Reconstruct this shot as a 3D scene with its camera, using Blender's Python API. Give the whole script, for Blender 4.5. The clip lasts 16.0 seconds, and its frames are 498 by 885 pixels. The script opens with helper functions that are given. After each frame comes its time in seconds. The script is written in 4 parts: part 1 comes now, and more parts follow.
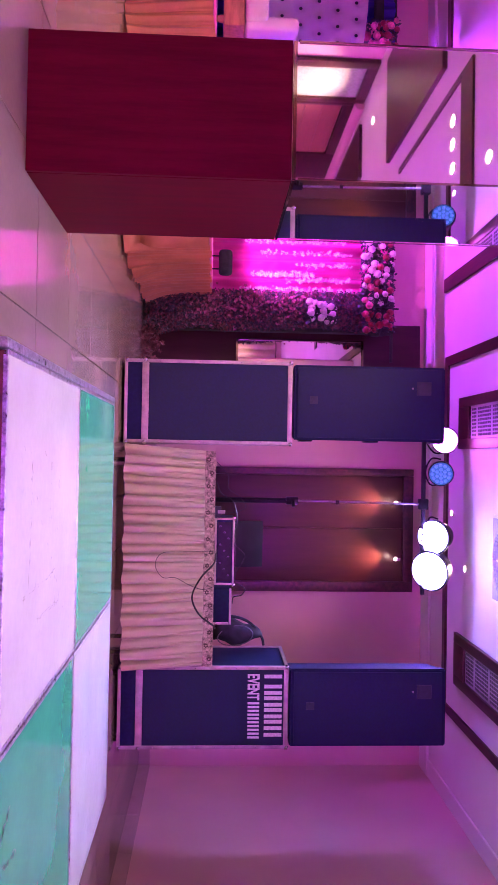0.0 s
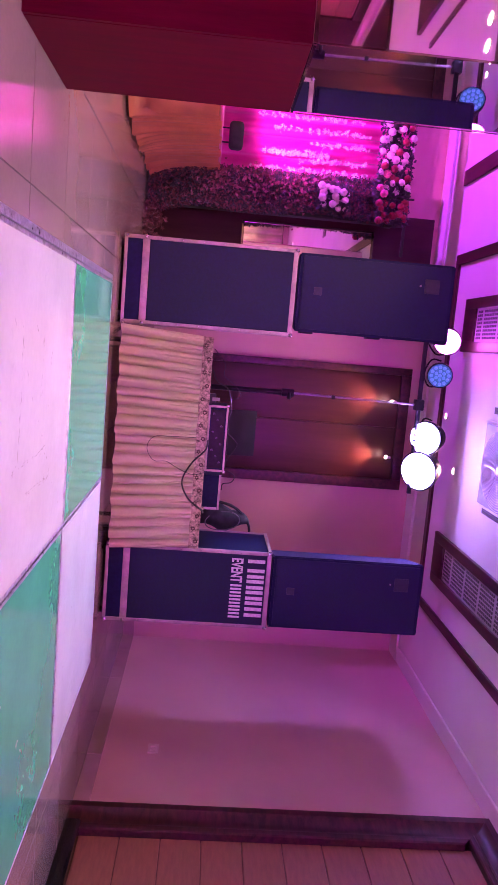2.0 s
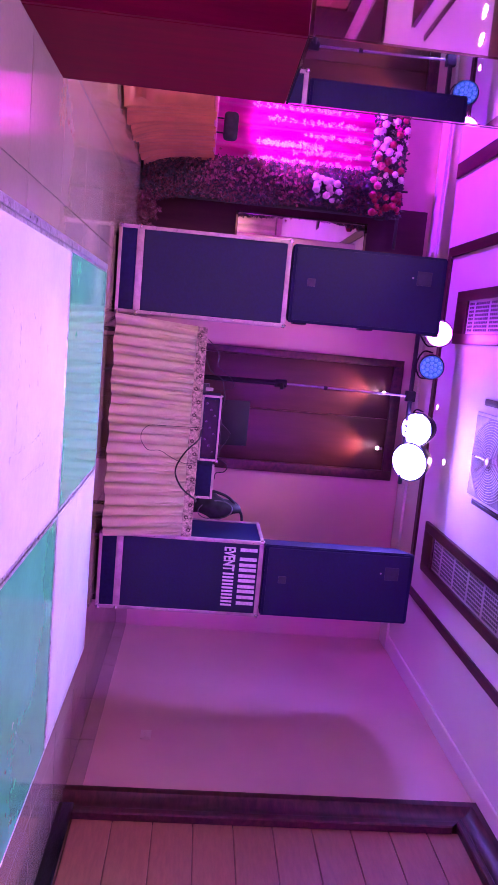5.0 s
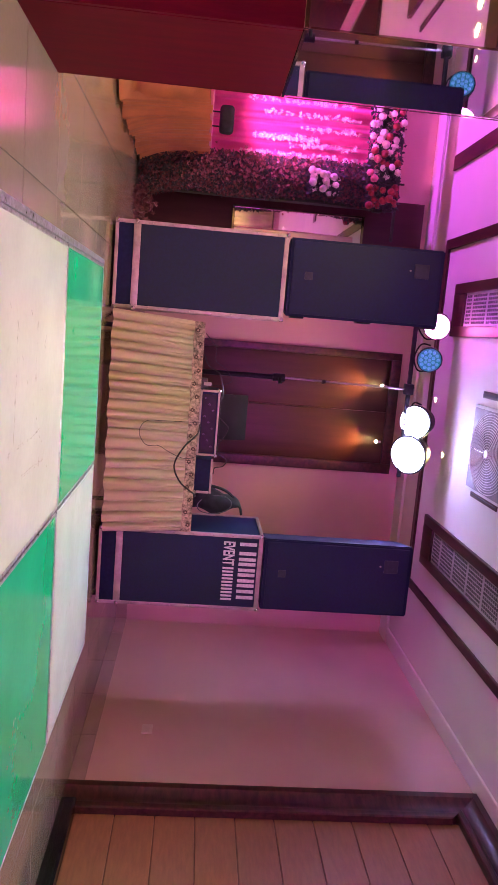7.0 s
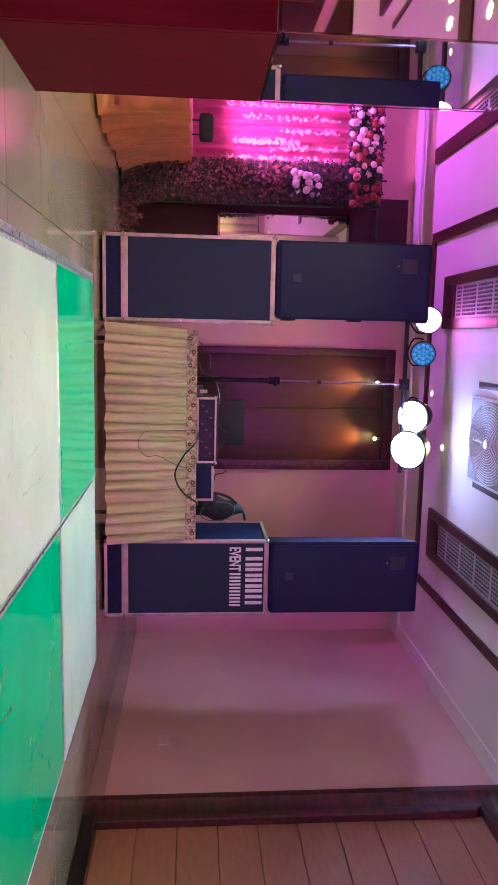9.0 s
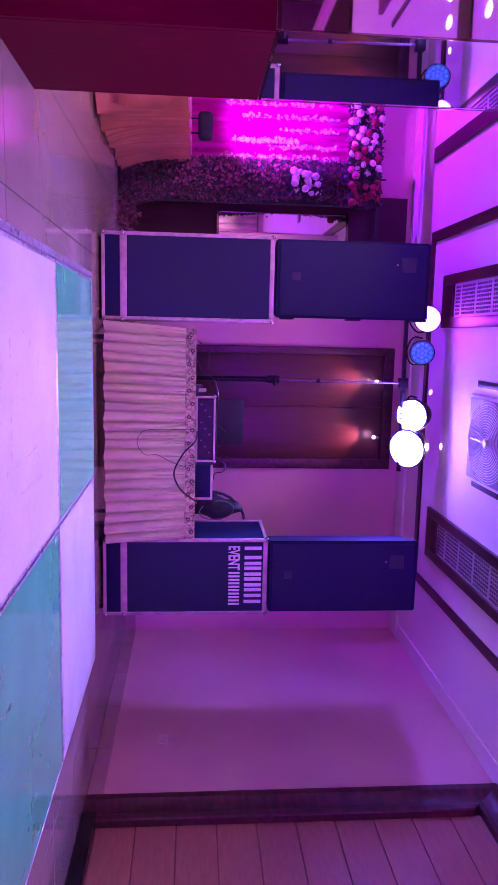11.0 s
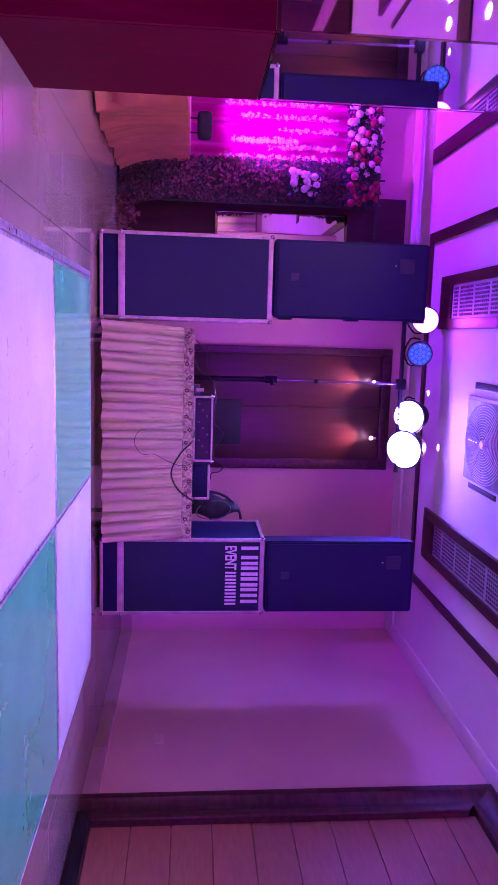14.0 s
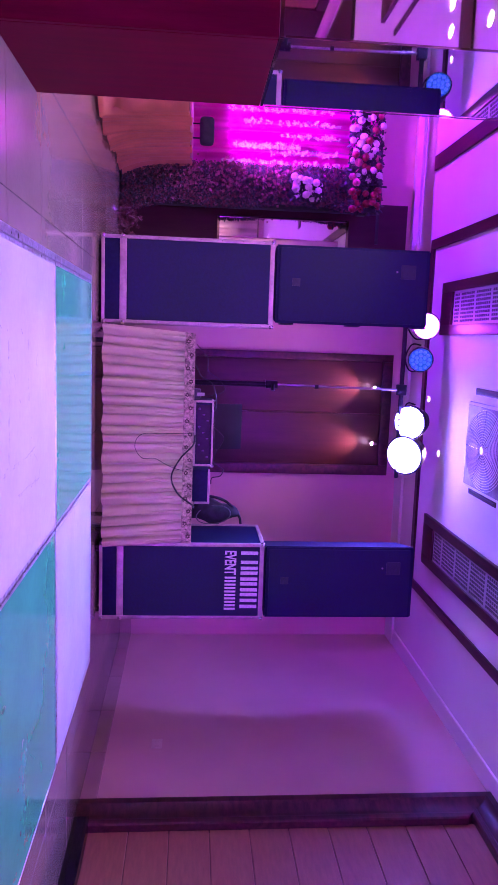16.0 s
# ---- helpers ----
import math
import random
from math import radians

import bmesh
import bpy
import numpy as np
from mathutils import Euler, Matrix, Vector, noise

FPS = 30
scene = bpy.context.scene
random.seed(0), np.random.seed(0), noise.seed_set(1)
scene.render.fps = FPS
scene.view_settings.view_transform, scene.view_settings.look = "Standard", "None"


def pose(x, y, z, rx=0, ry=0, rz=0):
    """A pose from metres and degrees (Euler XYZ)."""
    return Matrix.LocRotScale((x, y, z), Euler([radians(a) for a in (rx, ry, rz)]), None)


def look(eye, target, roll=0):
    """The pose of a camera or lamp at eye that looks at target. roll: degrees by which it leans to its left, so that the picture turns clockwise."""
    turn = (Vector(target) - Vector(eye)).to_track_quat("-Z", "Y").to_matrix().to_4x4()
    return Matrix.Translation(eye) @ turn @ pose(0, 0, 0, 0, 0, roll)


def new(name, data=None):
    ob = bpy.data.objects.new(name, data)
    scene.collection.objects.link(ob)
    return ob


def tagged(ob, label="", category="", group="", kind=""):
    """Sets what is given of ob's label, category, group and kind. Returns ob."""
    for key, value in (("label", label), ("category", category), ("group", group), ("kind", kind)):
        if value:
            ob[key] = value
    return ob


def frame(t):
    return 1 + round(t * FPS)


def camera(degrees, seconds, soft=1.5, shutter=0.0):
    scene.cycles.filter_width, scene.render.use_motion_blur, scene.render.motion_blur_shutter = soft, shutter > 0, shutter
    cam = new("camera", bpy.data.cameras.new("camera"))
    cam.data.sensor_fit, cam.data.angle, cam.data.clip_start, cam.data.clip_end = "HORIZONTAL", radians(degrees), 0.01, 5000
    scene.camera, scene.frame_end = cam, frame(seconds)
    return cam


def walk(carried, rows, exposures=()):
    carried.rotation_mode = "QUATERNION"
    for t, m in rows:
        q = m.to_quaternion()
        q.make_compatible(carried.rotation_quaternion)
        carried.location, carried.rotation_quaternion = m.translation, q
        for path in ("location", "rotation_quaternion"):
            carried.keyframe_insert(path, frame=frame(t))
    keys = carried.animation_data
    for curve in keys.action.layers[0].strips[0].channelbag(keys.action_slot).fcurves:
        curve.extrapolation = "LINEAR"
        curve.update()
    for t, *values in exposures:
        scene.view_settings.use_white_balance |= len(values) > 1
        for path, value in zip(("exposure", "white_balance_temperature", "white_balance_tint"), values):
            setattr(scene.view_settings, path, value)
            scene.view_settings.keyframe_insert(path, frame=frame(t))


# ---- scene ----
cam = camera(38.4, 16.0)
PATH = [
    (0.0, (-0.0069, -0.003, 0.6823), (-0.0951, 4.99, 0.9303), 91.026),
    (0.5, (0.016, -0.0221, 0.6822), (0.1823, 4.9635, 1.0216), 91.735),
    (1.0, (0.0043, 0.0159, 0.6793), (0.5337, 4.9768, 1.01), 95.37),
    (1.5, (-0.0065, 0.0331, 0.6811), (0.6576, 4.9804, 0.9695), 94.423),
    (2.0, (-0.0109, 0.045, 0.6898), (0.6743, 4.9881, 0.9997), 94.358),
    (2.5, (0.0, 0.0, 0.68), (0.6827, 4.9415, 1.0202), 94.186),
    (3.0, (0.0, 0.0, 0.68), (0.6988, 4.9389, 1.0242), 94.658),
    (3.5, (0.0, 0.0, 0.68), (0.7078, 4.9368, 1.0359), 94.616),
    (4.0, (0.0, 0.0, 0.68), (0.7084, 4.9365, 1.0393), 94.597),
    (6.5, (0.0, 0.0, 0.68), (0.7815, 4.9235, 1.0658), 94.626),
    (7.0, (0.0, 0.0, 0.68), (0.7733, 4.925, 1.0631), 94.107),
    (7.5, (0.0, 0.0, 0.68), (0.7761, 4.925, 1.0565), 92.038),
    (8.0, (0.0, 0.0, 0.68), (0.7364, 4.9326, 1.0368), 90.758),
    (8.5, (0.0, 0.0, 0.68), (0.7659, 4.9264, 1.06), 90.368),
    (9.0, (0.0, 0.0, 0.68), (0.7399, 4.9297, 1.0678), 90.586),
    (11.5, (0.0, 0.0, 0.68), (0.7508, 4.9273, 1.0776), 90.586),
    (12.0, (0.0, 0.0, 0.68), (0.7442, 4.9272, 1.0904), 90.528),
    (12.5, (0.0, 0.0, 0.68), (0.7517, 4.9258, 1.0942), 90.534),
    (13.0, (0.0, 0.0, 0.68), (0.7556, 4.925, 1.0969), 90.781),
    (13.5, (0.0, 0.0, 0.68), (0.7437, 4.9265, 1.1007), 90.76),
    (14.0, (0.0, 0.0, 0.68), (0.7475, 4.9265, 1.0932), 90.938),
    (14.5, (0.0, 0.0, 0.68), (0.7491, 4.9266, 1.0888), 90.577),
    (15.0, (0.0, 0.0, 0.68), (0.7194, 4.9304, 1.0964), 90.588),
    (15.5, (0.0, 0.0, 0.68), (0.7307, 4.9291, 1.0924), 91.058),
    (16.0, (0.0, 0.0, 0.68), (0.7145, 4.9317, 1.0898), 91.318),
]
LIGHT = [  # seconds, stops, kelvin, tint
    (0.0, 1.97, 5360, 54),
    (0.5, 1.95, 4810, 60),
    (1.0, 1.93, 4490, 52),
    (1.5, 1.91, 5180, 33),
    (2.0, 1.85, 5880, 67),
    (2.5, 1.79, 5530, 121),
    (3.0, 1.73, 6260, 120),
    (3.5, 1.78, 5770, 101),
    (4.0, 1.82, 4940, 102),
    (6.5, 2.03, 6500, 33),
    (7.0, 2.00, 6900, -28),
    (7.5, 1.97, 6800, -30),
    (8.0, 1.97, 5080, -42),
    (8.5, 1.97, 5060, -35),
    (9.0, 1.97, 5840, -57),
    (11.5, 1.45, 4970, 147),
    (12.0, 1.52, 5460, 148),
    (12.5, 1.59, 4770, 114),
    (13.0, 1.66, 5570, 105),
    (13.5, 1.51, 3830, 60),
    (14.0, 1.48, 5030, 119),
    (14.5, 1.45, 4370, 114),
    (15.0, 1.50, 5320, 131),
    (15.5, 1.55, 4910, 142),
    (16.0, 1.60, 4730, 99),
]
walk(cam, [(t, look(e, g, r)) for t, e, g, r in PATH], LIGHT)

H = 2.83          # ceiling height
NORTH = 7.15      # inner faces of the four walls
EAST = 3.08
WEST = -5.3
SOUTH = -8.9
R = random.Random(7)

world = bpy.data.worlds.new("world")
scene.world = world
world.use_nodes = True
world.node_tree.nodes["Background"].inputs[0].default_value = (0.5, 0.35, 0.6, 1)
world.node_tree.nodes["Background"].inputs[1].default_value = 0.02


def spot(name, at, aim, watts, color, size, blend=0.6, radius=0.05, parent=None):
    d = bpy.data.lights.new(name, "SPOT")
    d.energy, d.color, d.spot_size, d.spot_blend, d.shadow_soft_size = watts, color, radians(size), blend, radius
    ob = new(name, d)
    ob.matrix_world = look(at, aim)
    if parent:
        ob.parent = parent
        ob.matrix_parent_inverse = parent.matrix_world.inverted()
    return ob


# ---------------------------------------------------------------- materials
def mat(name, color, rough=0.6, metal=0.0, vary=0.12, scale=6.0, bump=0.1, fine=120.0, grain=None,
        spec=0.5, coat=0.0, sheen=0.0, per_object=0.0, hue=None, dirt=0.0):
    """Two scales of colour variation and a fine bump. grain: stretch of the noise along x, y, z (wood, brushed metal)."""
    m = bpy.data.materials.new(name)
    m.use_nodes = True
    nt = m.node_tree
    b = nt.nodes["Principled BSDF"]
    b.inputs["Roughness"].default_value = rough
    b.inputs["Metallic"].default_value = metal
    b.inputs["Specular IOR Level"].default_value = spec
    b.inputs["Coat Weight"].default_value = coat
    b.inputs["Coat Roughness"].default_value = 0.08
    b.inputs["Sheen Weight"].default_value = sheen
    tc = nt.nodes.new("ShaderNodeTexCoord")
    mp = nt.nodes.new("ShaderNodeMapping")
    nt.links.new(tc.outputs["Object"], mp.inputs[0])
    if grain:
        mp.inputs["Scale"].default_value = grain
    n1 = nt.nodes.new("ShaderNodeTexNoise")
    n1.inputs["Scale"].default_value = scale
    n1.inputs["Detail"].default_value = 5
    n2 = nt.nodes.new("ShaderNodeTexNoise")
    n2.inputs["Scale"].default_value = fine
    n2.inputs["Detail"].default_value = 3
    for n in (n1, n2):
        nt.links.new(mp.outputs[0], n.inputs["Vector"])
    ramp = nt.nodes.new("ShaderNodeValToRGB")
    lo = [max(0, c * (1 - vary * 1.6)) for c in color]
    hi = [min(1, c * (1 + vary)) for c in (hue or color)]
    ramp.color_ramp.elements[0].position, ramp.color_ramp.elements[1].position = 0.3, 0.72
    ramp.color_ramp.elements[0].color, ramp.color_ramp.elements[1].color = (*lo, 1), (*hi, 1)
    add = nt.nodes.new("ShaderNodeMath")
    add.operation = "MULTIPLY_ADD"
    nt.links.new(n2.outputs[0], add.inputs[0])
    add.inputs[1].default_value = 0.35
    nt.links.new(n1.outputs[0], add.inputs[2])
    sub = nt.nodes.new("ShaderNodeMath")
    sub.operation = "SUBTRACT"
    nt.links.new(add.outputs[0], sub.inputs[0])
    sub.inputs[1].default_value = 0.175
    nt.links.new(sub.outputs[0], ramp.inputs[0])
    out = ramp.outputs[0]
    if per_object:
        info = nt.nodes.new("ShaderNodeObjectInfo")
        hsv = nt.nodes.new("ShaderNodeHueSaturation")
        mr = nt.nodes.new("ShaderNodeMapRange")
        mr.inputs["To Min"].default_value, mr.inputs["To Max"].default_value = 1 - per_object, 1 + per_object
        nt.links.new(info.outputs["Random"], mr.inputs["Value"])
        nt.links.new(mr.outputs[0], hsv.inputs["Value"])
        nt.links.new(out, hsv.inputs["Color"])
        out = hsv.outputs[0]
    if dirt:
        n3 = nt.nodes.new("ShaderNodeTexNoise")
        n3.inputs["Scale"].default_value = 3.2
        n3.inputs["Detail"].default_value = 8
        n3.inputs["Roughness"].default_value = 0.7
        nt.links.new(tc.outputs["Object"], n3.inputs["Vector"])
        r3 = nt.nodes.new("ShaderNodeValToRGB")
        r3.color_ramp.elements[0].position, r3.color_ramp.elements[1].position = 0.6, 0.72
        r3.color_ramp.elements[0].color = (0, 0, 0, 1)
        r3.color_ramp.elements[1].color = (dirt, dirt, dirt, 1)
        mx = nt.nodes.new("ShaderNodeMixRGB")
        mx.inputs[2].default_value = (*[c * 0.45 for c in color], 1)
        nt.links.new(n3.outputs[0], r3.inputs[0])
        nt.links.new(r3.outputs[0], mx.inputs[0])
        nt.links.new(out, mx.inputs[1])
        out = mx.outputs[0]
    nt.links.new(out, b.inputs["Base Color"])
    if bump:
        bp = nt.nodes.new("ShaderNodeBump")
        bp.inputs["Strength"].default_value = bump
        bp.inputs["Distance"].default_value = 0.004
        nt.links.new(add.outputs[0], bp.inputs["Height"])
        nt.links.new(bp.outputs[0], b.inputs["Normal"])
    rr = nt.nodes.new("ShaderNodeMapRange")
    rr.inputs["To Min"].default_value, rr.inputs["To Max"].default_value = max(0.02, rough - 0.07), min(1, rough + 0.07)
    nt.links.new(n1.outputs[0], rr.inputs["Value"])
    if metal < 1 or rough > 0.1:
        nt.links.new(rr.outputs[0], b.inputs["Roughness"])
    return m


def glow(name, color, strength):
    m = bpy.data.materials.new(name)
    m.use_nodes = True
    b = m.node_tree.nodes["Principled BSDF"]
    b.inputs["Base Color"].default_value = (*color, 1)
    b.inputs["Emission Color"].default_value = (*color, 1)
    b.inputs["Emission Strength"].default_value = strength
    return m


M_WALL = mat("wall paint", (0.62, 0.405, 0.36), 0.55, vary=0.05, scale=1.6, bump=0.06, fine=160)
M_CEIL = mat("ceiling paint", (0.74, 0.70, 0.66), 0.7, vary=0.04, scale=1.2, bump=0.05, fine=140)
M_TILE = mat("vitrified tile", (0.215, 0.172, 0.155), 0.13, vary=0.06, scale=2.5, bump=0.012, fine=40, per_object=0.03)
M_GROUT = mat("grout", (0.045, 0.032, 0.03), 0.9, vary=0.2, scale=20)
M_SKIRT = mat("skirting tile", (0.42, 0.30, 0.27), 0.2, vary=0.08, scale=4, bump=0.02)
M_LAM = mat("red wood laminate", (0.080, 0.005, 0.012), 0.4, vary=0.14, scale=5, bump=0.02, fine=30, grain=(6, 6, 0.5), spec=0.02)
M_TRIM = mat("dark wood trim", (0.060, 0.018, 0.016), 0.4, vary=0.4, scale=6, bump=0.08, fine=40, grain=(5, 0.6, 5))
M_DARKP = mat("dark lacquered panel", (0.060, 0.024, 0.022), 0.35, vary=0.12, scale=3, bump=0.01, fine=30, grain=(6, 6, 0.6), spec=0.3)
M_PLANK = mat("light wood plank", (0.29, 0.135, 0.062), 0.5, vary=0.10, scale=9, bump=0.03, fine=60, grain=(5, 1.0, 5), per_object=0.05)
M_BACK = mat("brown backing board", (0.16, 0.07, 0.04), 0.7, vary=0.2, scale=8)
M_GRAN = mat("black granite", (0.012, 0.011, 0.012), 0.12, vary=0.5, scale=60, bump=0.01)
M_MIRROR = mat("mirror", (0.86, 0.84, 0.84), 0.02, metal=1, vary=0.01, bump=0)
M_EDGE = mat("bevelled mirror edge", (0.34, 0.29, 0.22), 0.06, metal=1, vary=0.1, bump=0.0)
M_ALU = mat("aluminium edging", (0.46, 0.39, 0.34), 0.45, metal=0.3, vary=0.16, scale=14, bump=0.1, fine=90, dirt=0.5)
M_CHROME = mat("chrome", (0.8, 0.8, 0.82), 0.12, metal=1, vary=0.05, bump=0.0)
# the blue in these three blacks stands for lens glare over the cabinets
M_CASE = mat("black ply laminate, glare-tinted blue", (0.009, 0.014, 0.052), 0.6, vary=0.14, scale=40, bump=0.12, fine=320, spec=0.15)
M_SPK = mat("black textured paint, glare-tinted blue", (0.009, 0.014, 0.052), 0.6, vary=0.14, scale=40, bump=0.3, fine=320, spec=0.2)
M_GRILLE = mat("speaker foam", (0.008, 0.013, 0.052), 0.8, vary=0.14, scale=50, bump=0.4, fine=380)
M_PLAST = mat("black plastic", (0.012, 0.012, 0.013), 0.45, vary=0.3, scale=25, bump=0.08, spec=0.25)
M_LABEL = mat("grey plate", (0.030, 0.030, 0.042), 0.4, vary=0.2, scale=30)
M_PRINT = mat("white print", (0.74, 0.72, 0.70), 0.6, vary=0.12, scale=60, dirt=0.5)
M_CLOTH = mat("cream satin cloth", (0.85, 0.76, 0.52), 0.5, vary=0.06, scale=5, bump=0.12, fine=300, sheen=0.3)
M_LACE = mat("lace border", (0.52, 0.36, 0.28), 0.75, vary=0.5, scale=55, bump=0.5, fine=220)
M_MOTIF = mat("dark embroidery", (0.10, 0.05, 0.045), 0.8, vary=0.3, scale=40)
M_DRAPE = mat("gold drape", (0.72, 0.30, 0.15), 0.38, vary=0.10, scale=4, bump=0.08, fine=250, sheen=0.05)
M_WHITEP = mat("white dance panel", (0.51, 0.54, 0.55), 0.15, vary=0.05, scale=2.5, bump=0.02, fine=30, dirt=0.25)
M_GREENP = mat("green dance panel", (0.042, 0.41, 0.215), 0.13, vary=0.08, scale=2.5, bump=0.02, fine=30, spec=1.0)
M_PLY = mat("panel edge ply", (0.13, 0.035, 0.03), 0.7, vary=0.3, scale=20, bump=0.2)
M_STRIP = mat("joint strip", (0.36, 0.33, 0.44), 0.3, metal=0.5, vary=0.4, scale=30, bump=0.2, dirt=0.6)
M_SATIN = mat("pink satin", (0.82, 0.12, 0.42), 0.38, vary=0.10, scale=3, bump=0.1, fine=200, sheen=0.3)
M_BLUE = mat("blue satin", (0.06, 0.05, 0.45), 0.4, vary=0.15, scale=3, bump=0.1, fine=200)
M_SOFA = mat("white leatherette", (0.74, 0.66, 0.62), 0.35, vary=0.06, scale=6, bump=0.12, fine=150)
M_WOODT = mat("tan sofa base", (0.45, 0.22, 0.10), 0.4, vary=0.2, scale=6, grain=(1, 5, 5))
M_STEM = mat("dark wire stem", (0.03, 0.05, 0.02), 0.7, vary=0.3, scale=20)
M_PERF = mat("perforated grey panel", (0.38, 0.36, 0.35), 0.5, vary=0.06, scale=4, bump=0.05)
M_HOLE = mat("vent hole", (0.12, 0.11, 0.11), 0.9, vary=0.2)
M_ACW = mat("white enamel", (0.72, 0.72, 0.70), 0.35, vary=0.05, scale=6, bump=0.03)
M_CABLE = mat("black cable", (0.012, 0.010, 0.010), 0.5, vary=0.2)
M_CABLEW = mat("grey cable", (0.30, 0.27, 0.26), 0.5, vary=0.1)
M_SCREEN = mat("laptop lid", (0.012, 0.013, 0.015), 0.55, vary=0.2, scale=8, spec=0.3)
M_BAG = mat("black nylon", (0.022, 0.024, 0.030), 0.75, vary=0.3, scale=20, bump=0.3, fine=260, spec=0.25)
M_GREYF = mat("grey piping", (0.11, 0.11, 0.12), 0.6, vary=0.2)
M_SOCK = mat("switch plate", (0.66, 0.52, 0.46), 0.35, vary=0.04)
M_FROST = mat("frosted pane", (0.45, 0.50, 0.38), 0.35, vary=0.15, scale=30, bump=0.3, fine=60)


def petals(name, color, vary=0.25):
    return mat(name, color, 0.55, vary=vary, scale=30, bump=0.2, fine=80, sheen=0.2)


M_ROSEW = petals("white rose", (0.80, 0.70, 0.66), 0.1)
M_ROSEP = petals("pink rose", (0.78, 0.22, 0.30))
M_ROSER = petals("red rose", (0.34, 0.030, 0.045))
M_PALE = petals("faded pink blossom", (0.34, 0.11, 0.14))
M_LEAF = petals("leaf", (0.04, 0.05, 0.045), 0.4)
M_DRYF = petals("dusky blossom", (0.17, 0.055, 0.05), 0.4)


# ---------------------------------------------------------------- mesh helpers
def box(bm, x0, x1, y0, y1, z0, z1, bevel=0.0, seg=2):
    m = Matrix.LocRotScale(((x0 + x1) / 2, (y0 + y1) / 2, (z0 + z1) / 2), None, (abs(x1 - x0), abs(y1 - y0), abs(z1 - z0)))
    g = bmesh.ops.create_cube(bm, size=1, matrix=m)
    if bevel:
        es = {e for v in g["verts"] for e in v.link_edges}
        bmesh.ops.bevel(bm, geom=list(es), offset=bevel, segments=seg, affect="EDGES", profile=0.6)
    return bm


def cbox(*a, **k):
    return box(bmesh.new(), *a, **k)


def rod(bm, a, b, r0, r1=None, n=16):
    a, b = Vector(a), Vector(b)
    d = b - a
    m = Matrix.Translation((a + b) / 2) @ d.to_track_quat("Z", "Y").to_matrix().to_4x4()
    bmesh.ops.create_cone(bm, cap_ends=True, segments=n, radius1=r0, radius2=r0 if r1 is None else r1, depth=d.length, matrix=m)
    return bm


def ball(bm, at, r, squash=(1, 1, 1), n=12, rot=None):
    m = Matrix.Translation(at) @ (rot or Matrix()) @ Matrix.Diagonal((r * squash[0], r * squash[1], r * squash[2], 1))
    bmesh.ops.create_uvsphere(bm, u_segments=n, v_segments=max(6, n // 2 + 1), radius=1, matrix=m)
    return bm


def sweep(points, r, n=8, smooth=6):
    """A round cord through the points (Catmull-Rom)."""
    ps = [Vector(p) for p in points]
    ps = [ps[0] * 2 - ps[1]] + ps + [ps[-1] * 2 - ps[-2]]
    line = []
    for i in range(1, len(ps) - 2):
        for k in range(smooth):
            t = k / smooth
            a, b, c, d = ps[i - 1:i + 3]
            line.append(0.5 * (2 * b + (c - a) * t + (2 * a - 5 * b + 4 * c - d) * t * t + (3 * b - a - 3 * c + d) * t ** 3))
    line.append(ps[-2])
    bm = bmesh.new()
    rings = []
    for i, p in enumerate(line):
        d = (line[min(i + 1, len(line) - 1)] - line[max(i - 1, 0)]).normalized()
        s = d.orthogonal().normalized() if not rings else (side - d * side.dot(d)).normalized()
        side = s
        u = d.cross(s)
        rings.append([bm.verts.new(p + r * (math.cos(2 * math.pi * k / n) * s + math.sin(2 * math.pi * k / n) * u)) for k in range(n)])
    for a, b in zip(rings, rings[1:]):
        for k in range(n):
            bm.faces.new((a[k], a[(k + 1) % n], b[(k + 1) % n], b[k]))
    bm.faces.new(rings[0][::-1])
    bm.faces.new(rings[-1])
    return bm


def sheet(nu, nv, fn, thick=0.0):
    """A grid surface from fn(u, v); with thick it is given a back."""
    bm = bmesh.new()
    vs = [[bm.verts.new(fn(i / nu, j / nv)) for j in range(nv + 1)] for i in range(nu + 1)]
    for i in range(nu):
        for j in range(nv):
            bm.faces.new((vs[i][j], vs[i + 1][j], vs[i + 1][j + 1], vs[i][j + 1]))
    if thick:
        bmesh.ops.solidify(bm, geom=bm.faces[:], thickness=thick)
    return bm


def meshob(name, bm, material, smooth=None):
    bmesh.ops.recalc_face_normals(bm, faces=bm.faces[:])
    me = bpy.data.meshes.new(name)
    bm.to_mesh(me)
    bm.free()
    me.materials.append(material)
    if smooth is not None:
        me.shade_smooth()
        me.set_sharp_from_angle(angle=radians(smooth))
    return new(name, me)


def part(name, bm, material, parent, label="", smooth=35):
    ob = meshob(name, bm, material, smooth)
    ob.parent = parent
    ob.matrix_parent_inverse = parent.matrix_world.inverted()
    if label:
        ob["label"] = label
    return ob


def thing(name, at, label, category, group="", kind=""):
    ob = new(name)
    ob.empty_display_size = 0.1
    ob.matrix_world = Matrix.Translation(at)
    ob.matrix_basis = Matrix.Translation(at)
    return tagged(ob, label, category, group, kind)


def setting(name, bm, material, label, category, smooth=None):
    return tagged(meshob(name, bm, material, smooth), label, category, kind="structure")


